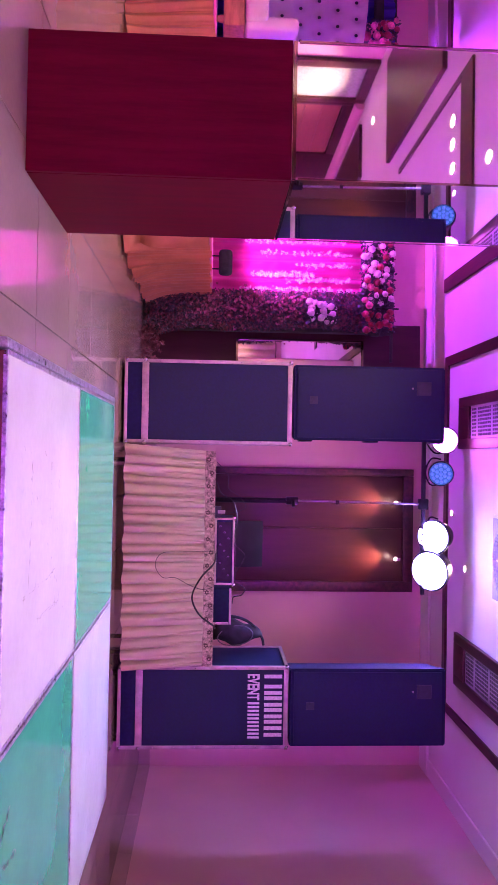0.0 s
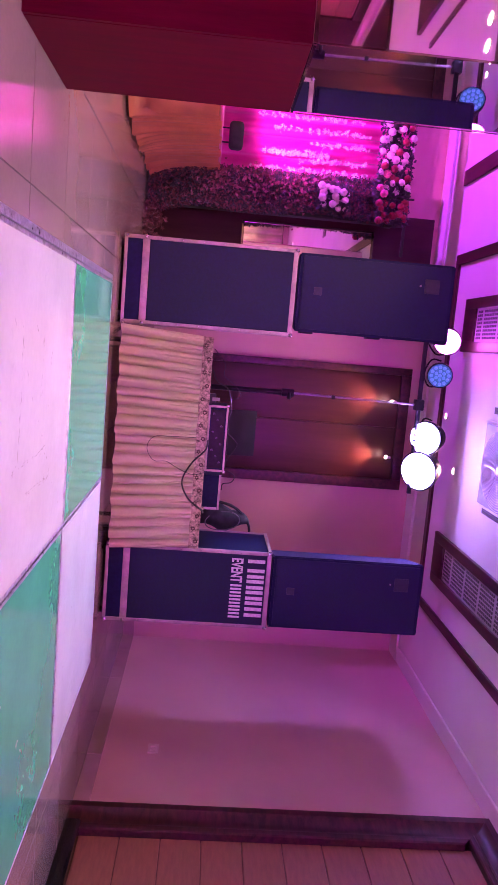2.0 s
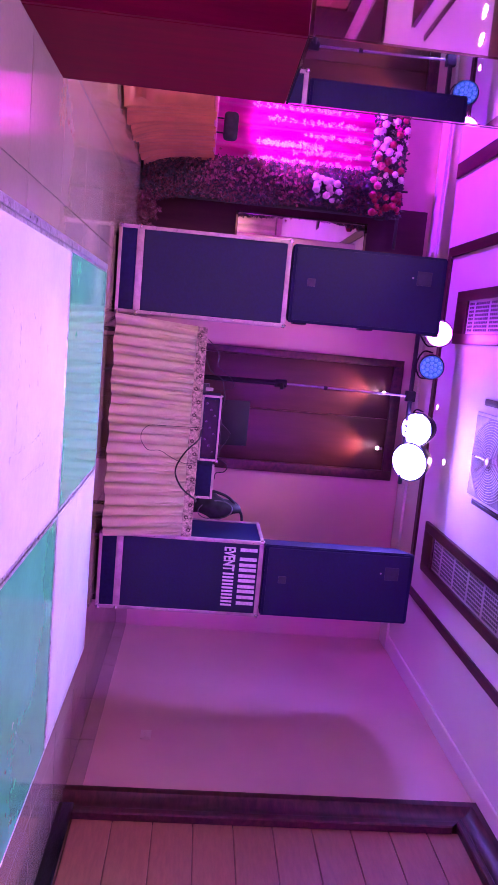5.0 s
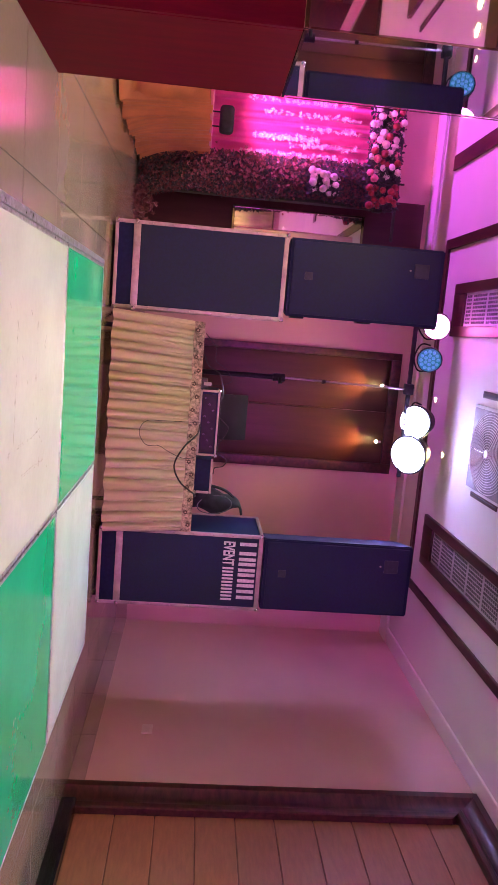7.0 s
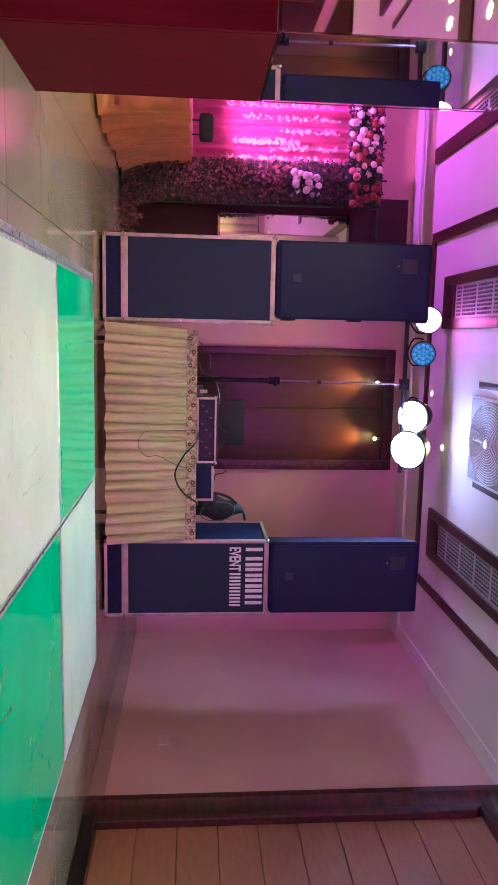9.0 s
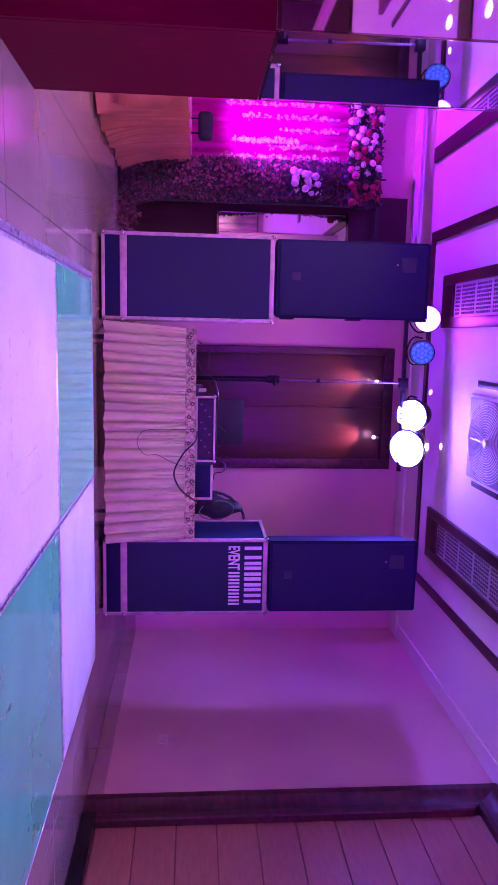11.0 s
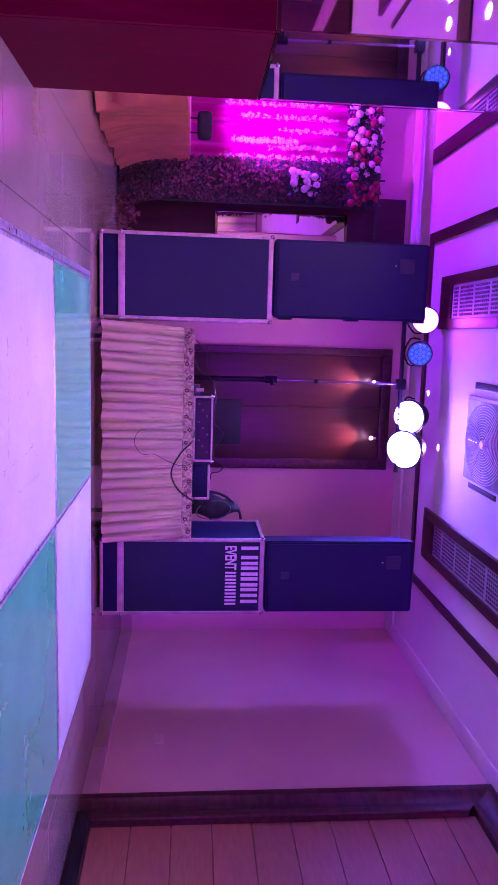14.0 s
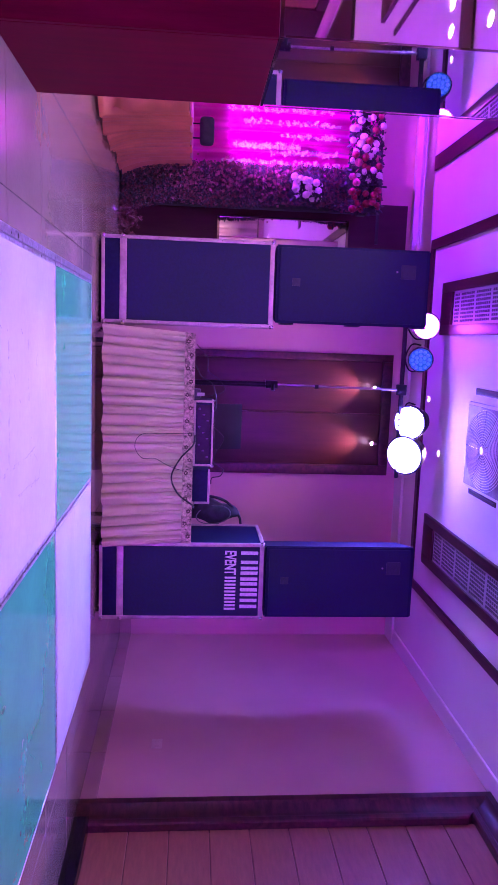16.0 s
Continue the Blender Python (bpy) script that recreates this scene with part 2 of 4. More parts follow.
# ---------------------------------------------------------------- shell of the hall
T = 0.2
setting("wall_north", cbox(WEST - T, EAST + T, NORTH, NORTH + T, 0, H), M_WALL, "plain cream painted wall behind the music stand", "wall")
setting("wall_west", cbox(WEST - T, WEST, SOUTH, NORTH, 0, H), M_WALL, "plain cream painted side wall", "wall")
setting("wall_south", cbox(WEST - T, EAST + T, SOUTH - T, SOUTH, 0, H), M_WALL, "plain cream painted end wall", "wall")
PY0, PY1, PZ1 = 1.2, 4.422, 2.82      # the panelled bay in the east wall: outer edge of its trim
bm = bmesh.new()
box(bm, EAST, EAST + T, PY1, NORTH, 0, H)
box(bm, EAST, EAST + T, SOUTH, PY0, 0, H)
box(bm, EAST + 0.12, EAST + T, PY0, PY1, 0, H)
setting("wall_east", bm, M_WALL, "cream painted side wall with a panelled bay", "wall")
setting("ceiling", cbox(WEST - T, EAST + T, SOUTH - T, NORTH + T, H, H + 0.15), M_CEIL, "flat off-white painted ceiling", "ceiling")

# skirting tiles along the painted walls
for i, (a, b) in enumerate(((PY1, 4.98), (4.984, 5.58), (5.584, 6.18), (6.184, 6.78), (6.784, NORTH))):
    ob = cbox(EAST - 0.012, EAST + 0.001, a, b, 0, 0.11, 0.002, 1)
    if i == 0:
        base = thing("baseboard", (EAST, 5.8, 0), "beige tile skirting along the cream wall", "skirting", kind="structure")
    part("skirting_tile", ob, M_SKIRT, base)
part("skirting_tile", cbox(-0.2, EAST - 0.014, NORTH - 0.012, NORTH + 0.001, 0, 0.11, 0.002, 1), M_SKIRT, base)

# panelled bay: dark moulded trim, planks, black sill
bay = thing("panel_bay", (EAST, 2.8, 0), "light wood plank panelling in a wide dark wooden frame", "wall panel", kind="structure")


def moulding(bm, a, b, inward, width, depth=0.05):
    """A stepped dark trim from a to b on the wall x = EAST; inward: unit vector towards the bay's middle."""
    a, b, w = Vector(a), Vector(b), Vector(inward)
    prof = ((0, 0), (0, depth * 0.5), (0.06, depth * 0.75), (0.25, depth * 0.75), (0.32, depth * 0.45), (0.55, depth * 0.2),
            (0.75, depth * 0.28), (0.82, depth * 0.55), (0.96, depth * 0.55), (1, depth * 0.4), (1, -0.05), (0, -0.05))
    ends = []
    for p, s in ((a, 1), (b, -1)):
        ring = []
        for u, d in prof:
            q = p + w * u * width + Vector((-d, 0, 0))
            q += (b - a).normalized() * s * u * width * (1 if (p - a).length < 1e-6 and MITRE[0] or (p - b).length < 1e-6 and MITRE[1] else 0)
            ring.append(bm.verts.new(q))
        ends.append(ring)
    n = len(prof)
    for k in range(n):
        bm.faces.new((ends[0][k], ends[0][(k + 1) % n], ends[1][(k + 1) % n], ends[1][k]))
    bm.faces.new(ends[0])
    bm.faces.new(ends[1][::-1])
    return bm


MITRE = (False, True)
part("frame_side", moulding(bmesh.new(), (EAST, PY1, 0), (EAST, PY1, PZ1), (0, -1, 0), 0.265), M_TRIM, bay)
part("frame_side", moulding(bmesh.new(), (EAST, PY0, 0), (EAST, PY0, PZ1), (0, 1, 0), 0.265), M_TRIM, bay)
MITRE = (True, True)
part("frame_top", moulding(bmesh.new(), (EAST, PY0, PZ1), (EAST, PY1, PZ1), (0, 0, -1), 0.22), M_TRIM, bay)
for k in range(10):
    z0 = 0.0945 + k * 0.2553
    part("plank", cbox(EAST - 0.004 + 0.03, EAST + 0.05, PY0 + 0.255, PY1 - 0.255, z0, z0 + 0.2495, 0.003, 1), M_PLANK, bay)
part("plank_backing", cbox(EAST + 0.033, EAST + 0.119, PY0 + 0.28, PY1 - 0.28, 0.05, 2.66), M_BACK, bay)
part("sill", cbox(EAST - 0.045, EAST + 0.049, PY0 + 0.30, PY1 - 0.20, 0, 0.095, 0.008), M_GRAN, bay, "polished black granite sill")

# dark wooden strips on the ceiling
def strip(x0, x1, y0, y1):
    return setting("ceiling_trim", cbox(x0, x1, y0, y1, H - 0.022, H + 0.001, 0.004, 1), M_TRIM, "dark wooden strip on the white ceiling", "ceiling trim")


strip(-0.94, -0.85, -3.6, 6.50)
strip(2.20, 2.28, -3.6, 6.50)
strip(-0.85, 2.20, 6.42, 6.50)
strip(-1.68, -1.55, -0.95, 6.56)
strip(-3.42, -3.36, -3.2, -1.06)
strip(-3.42, -2.30, -1.06, -0.77)
strip(-4.9, -3.35, 6.44, 6.54)
# step of the perimeter soffit along the far wall
setting("cornice", cbox(WEST, EAST, NORTH - 0.24, NORTH, H - 0.03, H - 0.001, 0.006), M_CEIL, "shallow painted cornice step below the ceiling", "cornice")
setting("cornice", cbox(EAST - 0.16, EAST, 1.0, NORTH - 0.242, H - 0.02, H - 0.001, 0.006), M_CEIL, "shallow painted cornice step below the ceiling", "cornice")


# framed perforated ceiling vents
def vent(x0, x1, y0, y1, label):
    v = thing("ceiling_vent", ((x0 + x1) / 2, (y0 + y1) / 2, H), label, "vent", "ceiling vents")
    w, z0 = 0.085, H - 0.03
    part("frame_bar", cbox(x0, x0 + w, y0, y1, z0, H + 0.001, 0.006), M_TRIM, v)
    part("frame_bar", cbox(x1 - w, x1, y0, y1, z0, H + 0.001, 0.006), M_TRIM, v)
    part("frame_bar", cbox(x0 + w, x1 - w, y0, y0 + w * 2, z0, H + 0.001, 0.006), M_TRIM, v)
    part("frame_bar", cbox(x0 + w, x1 - w, y1 - w * 3, y1, z0, H + 0.001, 0.006), M_TRIM, v)
    part("panel", cbox(x0 + w, x1 - w, y0 + w * 2, y1 - w * 3, H - 0.012, H + 0.001), M_PERF, v, "pale grey perforated panel")
    bm = bmesh.new()
    nx = 8
    dx = (x1 - x0 - 2 * w) / (nx + 1)
    y = y0 + w * 2 + 0.03
    row = 0
    while y < y1 - w * 3 - 0.03:
        if row % 9 != 8:
            for i in range(nx):
                cx = x0 + w + dx * (i + 1)
                box(bm, cx - dx * 0.30, cx + dx * 0.30, y - 0.010, y + 0.010, H - 0.0165, H - 0.0125)
        y += 0.034
        row += 1
    tagged(part("perforation", bm, M_HOLE, v), kind="stuff")
    return v


vent(1.50, 1.95, 4.0, 6.16, "pale perforated vent in a dark wooden frame")
vent(-0.53, -0.09, 4.0, 6.10, "pale perforated vent in a dark wooden frame")

M_FANBED = mat("dark fan opening", (0.30, 0.28, 0.30), 0.6, vary=0.2, scale=12)
# round ceiling fan unit with slot diffusers
fan = thing("ceiling_fan_unit", (0.75, 4.85, H), "square white ceiling air unit with a round wire guard", "air conditioner")
part("body", cbox(0.41, 1.07, 4.56, 5.34, H - 0.022, H + 0.001, 0.012), M_ACW, fan)
part("recess", cbox(0.435, 1.045, 4.585, 5.315, H - 0.026, H - 0.0225, 0.001, 1), M_FANBED, fan, "dark square fan opening")
FX, FY = 0.74, 4.95
for k in range(15):
    rr = 0.035 + k * 0.0185
    bm = sweep([(FX + rr * math.cos(a * math.pi / 10), FY + rr * 1.18 * math.sin(a * math.pi / 10), H - 0.034 - 0.014 * (1 - (k / 14) ** 2)) for a in range(21)], 0.0028, 5, 3)
    part("guard_ring", bm, M_ACW, fan)
for a in range(12):
    c, d = math.cos(a * math.pi / 6), math.sin(a * math.pi / 6)
    part("guard_wire", rod(bmesh.new(), (FX + 0.03 * c, FY + 0.035 * d, H - 0.052), (FX + 0.298 * c, FY + 0.352 * d, H - 0.037), 0.0016, n=6), M_CHROME, fan)
part("hub", rod(bmesh.new(), (FX, FY, H - 0.027), (FX, FY, H - 0.056), 0.034, 0.028, 20), M_ACW, fan)
for x in (0.33, 1.09):
    sl = thing("slot_diffuser", (x, 5.0, H), "narrow dark slot diffuser in the ceiling", "vent", "slot diffusers")
    part("slot", cbox(x - 0.025, x + 0.025, 4.75, 5.25, H - 0.008, H + 0.001, 0.003), M_TRIM, sl)
    part("blade", cbox(x - 0.004, x + 0.004, 4.77, 5.23, H - 0.013, H - 0.009), M_LABEL, sl)

# recessed warm downlights, the seen ones and more added unseen to fill the hall
M_BULB = glow("warm bulb", (1.0, 0.72, 0.40), 28)
M_RIM = mat("downlight rim", (0.75, 0.72, 0.68), 0.3, metal=0.3, vary=0.05)
WARM = (1.0, 0.62, 0.34)


def downlight(x, y, watts, big=1.0):
    d = thing("downlight", (x, y, H), "recessed warm white ceiling downlight, seen or added, switched on", "lamp", "ceiling downlights")
    bm = bmesh.new()
    bmesh.ops.create_cone(bm, cap_ends=False, segments=24, radius1=0.062 * big, radius2=0.048 * big, depth=0.014, matrix=Matrix.Translation((x, y, H - 0.006)))
    bmesh.ops.solidify(bm, geom=bm.faces[:], thickness=0.004)
    part("rim", bm, M_RIM, d)
    part("bulb", rod(bmesh.new(), (x, y, H - 0.004), (x, y, H + 0.0005), 0.047 * big, n=24), M_BULB, d)
    if watts:
        spot("downlight_or_fill_lamp", (x, y, H - 0.02), (x, y, 0), watts, WARM, 130, 0.8, 0.04, d)


# from (1.9, -1.6) on, all but the y > 5 pair are added fill
for x, y, w in ((-3.1, -1.3, 0), (-2.88, -1.3, 0), (-2.66, -1.3, 120), (-4.7, -4.69, 120), (-4.5, -5.95, 30), (-2.4, -0.42, 60),
                (1.9, -1.6, 50), (0.9, 0.6, 40),
                (0.45, 3.0, 52), (0.48, 6.3, 12), (0.92, 5.95, 12), (-1.0, 4.3, 36), (-2.3, 4.1, 38), (-3.6, 4.1, 40), (-3.0, -7.3, 240)):
    downlight(x, y, w, 0.5 if y > 5 else 1.0)

# far wall: tall dark panel door and mirror panel
door = thing("door_1", (0.73, NORTH, 0), "tall dark lacquered double door, closed", "door", kind="structure")
DX0, DX1, DZ = 0.11, 1.34, 2.70
part("jamb", cbox(DX0, DX0 + 0.07, NORTH - 0.05, NORTH + 0.001, 0, DZ, 0.006), M_TRIM, door)
part("jamb", cbox(DX1 - 0.10, DX1, NORTH - 0.05, NORTH + 0.001, 0, DZ, 0.006), M_TRIM, door)
part("lintel", cbox(DX0 + 0.07, DX1 - 0.10, NORTH - 0.05, NORTH + 0.001, DZ - 0.10, DZ, 0.006), M_TRIM, door)
mid = (DX0 + 0.07 + DX1 - 0.10) / 2
for a, b in ((DX0 + 0.072, mid - 0.002), (mid + 0.002, DX1 - 0.102)):
    part("leaf", cbox(a, b, NORTH - 0.03, NORTH + 0.001, 0.01, DZ - 0.102, 0.004), M_DARKP, door)
# lamps added to draw the door's warm glows and dots; no such fittings seen
for x in (0.44, 1.0):
    lamp = thing("added_door_lamp", (x, NORTH - 0.03, 2.52), "small warm lamp added to put glows on the dark door", "lamp", "door spotlights")
    part("housing", rod(bmesh.new(), (x, NORTH - 0.03, 2.53), (x, NORTH - 0.13, 2.53), 0.010), M_CHROME, lamp)
    part("head", rod(bmesh.new(), (x, NORTH - 0.13, 2.55), (x, NORTH - 0.13, 2.51), 0.014, 0.020), M_CHROME, lamp)
    part("bulb", ball(bmesh.new(), (x, NORTH - 0.13, 2.505), 0.017), M_BULB, lamp)
    spot("door_glow_lamp", (x, NORTH - 0.13, 2.47), (x, NORTH - 0.13, 1.0), 12, (1.0, 0.36, 0.14), 104, 1.0, 0.015, lamp)

pan = thing("mirror_panel", (-0.7, NORTH, 0), "dark wood wall panel with a tall mirror above", "wall panel", kind="structure")
part("cladding", cbox(-1.34, -0.2, NORTH - 0.04, NORTH + 0.001, 0, 2.75, 0.004), M_DARKP, pan)
part("mirror", cbox(-1.16, -0.3, NORTH - 0.047, NORTH - 0.041, 0.90, 2.16), M_MIRROR, pan, "clear mirror", smooth=None)
for z in (0.90, 2.16):
    part("mirror_rim", cbox(-1.175, -0.285, NORTH - 0.054, NORTH - 0.041, z - 0.012, z + 0.012, 0.003, 1), M_EDGE, pan)
part("mirror_rim", cbox(-1.175, -1.155, NORTH - 0.054, NORTH - 0.041, 0.914, 2.146, 0.003, 1), M_EDGE, pan)

# switch plate on the east wall
sw = thing("wall_socket", (EAST, 5.1, 0.48), "small white socket plate on the cream wall", "socket")
part("plate", cbox(EAST - 0.010, EAST + 0.001, 5.04, 5.16, 0.44, 0.52, 0.004), M_SOCK, sw)
for yy in (5.075, 5.125):
    part("switch", cbox(EAST - 0.016, EAST - 0.0105, yy - 0.014, yy + 0.014, 0.46, 0.50, 0.002), M_SOCK, sw)

# west wall, seen in the mirrors: framed planks and a lit frosted window
wb = thing("panel_bay_west", (WEST, -6.4, 0), "light wood plank panelling in a dark wooden frame", "wall panel", kind="structure")
for a, b, c, d in ((-8.2, -7.12, 0, 2.70), (-5.40, -5.32, 0, 2.70), (-7.12, -5.40, 2.53, 2.70)):
    part("frame_bar", cbox(WEST - 0.001, WEST + 0.06, a, b, c, d, 0.008), M_TRIM, wb)
part("frame_bead", cbox(WEST + 0.02, WEST + 0.05, -7.11, -5.41, 2.512, 2.529, 0.005), M_EDGE, wb, "bright metal bead")
for k in range(9):
    part("plank", cbox(WEST - 0.001, WEST + 0.03, -7.118, -5.402, 0.08 + k * 0.27, 0.344 + k * 0.27, 0.003, 1), M_PLANK, wb)
wn = thing("window_1", (WEST, -4.8, 2.1), "frosted ribbed window in a dark wooden frame", "window", kind="structure")
for a, b, c, d in ((-5.318, -5.21, 1.4, 2.82), (-4.37, -4.22, 1.4, 2.82), (-5.21, -4.37, 1.4, 1.52), (-5.21, -4.37, 2.68, 2.82)):
    part("window_frame", cbox(WEST - 0.001, WEST + 0.06, a, b, c, d, 0.008), M_TRIM, wn)
part("pane", cbox(WEST - 0.001, WEST + 0.02, -5.208, -4.372, 1.522, 2.678), M_FROST, wn)
for k in range(26):
    y = -5.19 + k * 0.032
    part("pane_rib", rod(bmesh.new(), (WEST + 0.019, y, 1.53), (WEST + 0.019, y, 2.67), 0.009, n=8), M_FROST, wn)
setting("ceiling_panel", cbox(-5.0, -3.7, -3.72, -1.5, H - 0.05, H + 0.001, 0.006), M_TRIM, "dark wooden panel on the white ceiling", "ceiling panel")
setting("ceiling_panel", cbox(-5.0, -4.2, -8.2, -5.45, H - 0.05, H + 0.001, 0.006), M_TRIM, "dark wooden panel on the white ceiling", "ceiling panel")
cove = bmesh.new()
rod(cove, (WEST + 0.05, -8.8, H - 0.06), (WEST + 0.05, -5.33, H - 0.06), 0.09, n=20)
setting("cornice_round", cove, M_WALL, "rounded cream cornice along the side wall", "cornice", 40)

cu = thing("curtain", (-3.1, SOUTH + 0.1, 0), "long beige pleated curtain on the end wall", "curtain")


def hang(x0, x1):
    def f(u, v):
        x = x0 + u * (x1 - x0)
        return (x, SOUTH + 0.10 + 0.035 * math.sin(x * 28) + 0.012 * math.sin(x * 61), 0.02 + v * 2.6)
    return f


part("cloth", sheet(160, 4, hang(-4.4, -2.98), 0.004), M_CLOTH, cu, smooth=70)
part("cloth", sheet(160, 4, hang(-2.9, -1.4), 0.004), M_CLOTH, cu, smooth=70)
part("curtain_rod", rod(bmesh.new(), (-4.6, SOUTH + 0.1, 2.64), (-1.2, SOUTH + 0.1, 2.64), 0.018), M_EDGE, cu)
for x in (-4.55, -1.25):
    part("bracket", rod(bmesh.new(), (x, SOUTH - 0.01, 2.64), (x, SOUTH + 0.1, 2.64), 0.012), M_EDGE, cu)

# ---------------------------------------------------------------- pillar with laminate base and mirror cladding
PX0, PX1, QY0, QY1, PZ = -1.51, -1.0, 2.545, 3.265, 0.945
pil = thing("pillar", (-1.25, 2.9, 0), "square pillar, red laminate below and mirror cladding above", "pillar", kind="structure")
part("core", cbox(PX0 + 0.02, PX1 - 0.02, QY0 + 0.02, QY1 - 0.02, 0, H), M_WALL, pil)
part("base_panel", cbox(PX0 + 0.001, PX1 - 0.001, QY0, QY0 + 0.019, 0, PZ, 0.002, 1), M_LAM, pil, "dark red wood-grain laminate")
part("base_panel", cbox(PX1 - 0.019, PX1, QY0 + 0.0195, QY1 - 0.0195, 0, PZ, 0.002, 1), M_LAM, pil, "dark red wood-grain laminate")
part("base_panel", cbox(PX0, PX0 + 0.019, QY0 + 0.0195, QY1 - 0.0195, 0, PZ, 0.002, 1), M_LAM, pil, "dark red wood-grain laminate")
part("base_panel", cbox(PX0 + 0.001, PX1 - 0.001, QY1 - 0.019, QY1, 0, PZ, 0.002, 1), M_LAM, pil, "dark red wood-grain laminate")
part("mirror", cbox(PX0 + 0.004, PX1 - 0.004, QY0 + 0.004, QY0 + 0.012, PZ + 0.002, H), M_MIRROR, pil, "clear mirror", smooth=None)
bm = cbox(PX1 - 0.012, PX1 - 0.004, QY0 + 0.013, QY1 - 0.013, PZ + 0.002, H)
for v in bm.verts:                 # the pane stands slightly out of square
    v.co.x += (v.co.y - QY1) * 0.0125
part("mirror", bm, M_MIRROR, pil, "clear mirror", smooth=None)
part("mirror", cbox(PX0 + 0.004, PX0 + 0.012, QY0 + 0.013, QY1 - 0.013, PZ + 0.002, H), M_MIRROR, pil, "clear mirror", smooth=None)
for x0, x1, y0, y1, z0, z1 in ((PX0 + 0.004, PX1 - 0.004, QY0 - 0.001, QY0 + 0.0035, PZ + 0.003, PZ + 0.016),
                               (PX0 + 0.001, PX0 + 0.009, QY0 - 0.001, QY0 + 0.0035, PZ + 0.024, H),
                               (PX1 - 0.009, PX1 - 0.001, QY0 - 0.001, QY0 + 0.0035, PZ + 0.024, H),
                               (PX1 - 0.0035, PX1 + 0.001, QY0 + 0.005, QY1 - 0.005, PZ + 0.003, PZ + 0.014),
                               (PX1 - 0.0035, PX1 + 0.001, QY1 - 0.006, QY1, PZ + 0.024, H)):
    part("bevelled_edge", cbox(x0, x1, y0, y1, z0, z1, 0.001, 1), M_EDGE, pil, "brassy bevelled mirror edge")

# ---------------------------------------------------------------- dance floor of four panels
df = thing("dance_floor", (0.93, 3.45, 0), "chequered white and green dance floor panels on the tiles", "dance floor")
XS, YS, TH = (-0.33, 0.945, 2.20), (2.25, 3.465, 4.69), 0.036
for i in range(2):
    for j in range(2):
        white = (i + j) % 2 == 0
        x0, x1, y0, y1 = XS[i] + 0.008, XS[i + 1] - 0.008, YS[j] + 0.008 - 0.02 * i, YS[j + 1] - 0.008 - 0.02 * i
        p = part("panel", cbox(x0, x1, y0, y1, 0.0, TH - 0.004), M_PLY, df, "white panel" if white else "green panel")
        part("top_sheet", cbox(x0 + 0.004, x1 - 0.004, y0 + 0.004, y1 - 0.004, TH - 0.0038, TH, 0.0015, 1), M_WHITEP if white else M_GREENP, p)
        for a, b, c, d in ((x0 - 0.004, x0 + 0.012, y0, y1), (x1 - 0.012, x1 + 0.004, y0, y1), (x0 + 0.013, x1 - 0.013, y0 - 0.004, y0 + 0.012), (x0 + 0.013, x1 - 0.013, y1 - 0.012, y1 + 0.004)):
            part("edge_strip", cbox(a, b, c, d, TH - 0.012, TH + 0.001, 0.0012, 1), M_STRIP, p)


for k, (y0, y1) in enumerate(((2.25, 3.46), (3.47, 4.69))):
    part("border_strip", cbox(-0.364, -0.331, y0, y1, 0.0, TH + 0.0015, 0.003, 1), M_STRIP, df, "worn lavender edge strip")


def scuffs(lines, seed, material, name, wide=0.004):
    """Broken dark rub marks along lines on the panels: (start, end, how many)."""
    rr = random.Random(seed)
    bm = bmesh.new()
    for (ax, ay), (bx, by), n in lines:
        along = Vector((bx - ax, by - ay, 0))
        for _ in range(n):
            t, half = rr.random(), rr.uniform(0.004, 0.022)
            c = Vector((ax, ay, TH + 0.0006)) + along * t + Vector((rr.gauss(0, 0.006), rr.gauss(0, 0.006), 0))
            d = along.normalized() if rr.random() < 0.7 else Vector((1, 0, 0))
            w = Vector((-d.y, d.x, 0)) * wide * rr.uniform(0.25, 0.8)
            bm.faces.new([bm.verts.new(q) for q in (c - d * half, c - w, c + d * half, c + w * 0.6)])
    tagged(part(name, bm, material, df, "dark rub marks"), kind="stuff")


M_SCUFF = mat("rubbed dirt", (0.13, 0.11, 0.12), 0.6, vary=0.4, scale=50)
M_STAIN = mat("dried stain", (0.03, 0.20, 0.11), 0.4, vary=0.4, scale=30)
scuffs((((-0.01, 2.60), (0.46, 2.585), 26), ((0.02, 2.90), (0.35, 2.90), 9), ((0.50, 2.50), (0.48, 3.05), 20), ((0.62, 2.71), (0.62, 3.09), 30),
        ((0.0, 2.79), (0.03, 2.84), 5), ((0.1, 3.05), (0.32, 3.03), 6), ((-0.2, 2.3), (0.8, 3.3), 14), ((1.2, 4.4), (1.6, 3.6), 9), ((1.3, 3.6), (2.1, 3.7), 6)), 21, M_SCUFF, "scuff_marks")
scuffs((((1.17, 2.39), (1.22, 2.30), 16), ((1.32, 2.33), (1.35, 2.50), 14), ((1.5, 2.6), (1.9, 3.0), 6)), 22, M_STAIN, "stains", 0.014)


# ---------------------------------------------------------------- speaker stacks
def corner(bm, x, y, z, r=0.018):
    ball(bm, (x, y, z), r, n=10)
    return bm


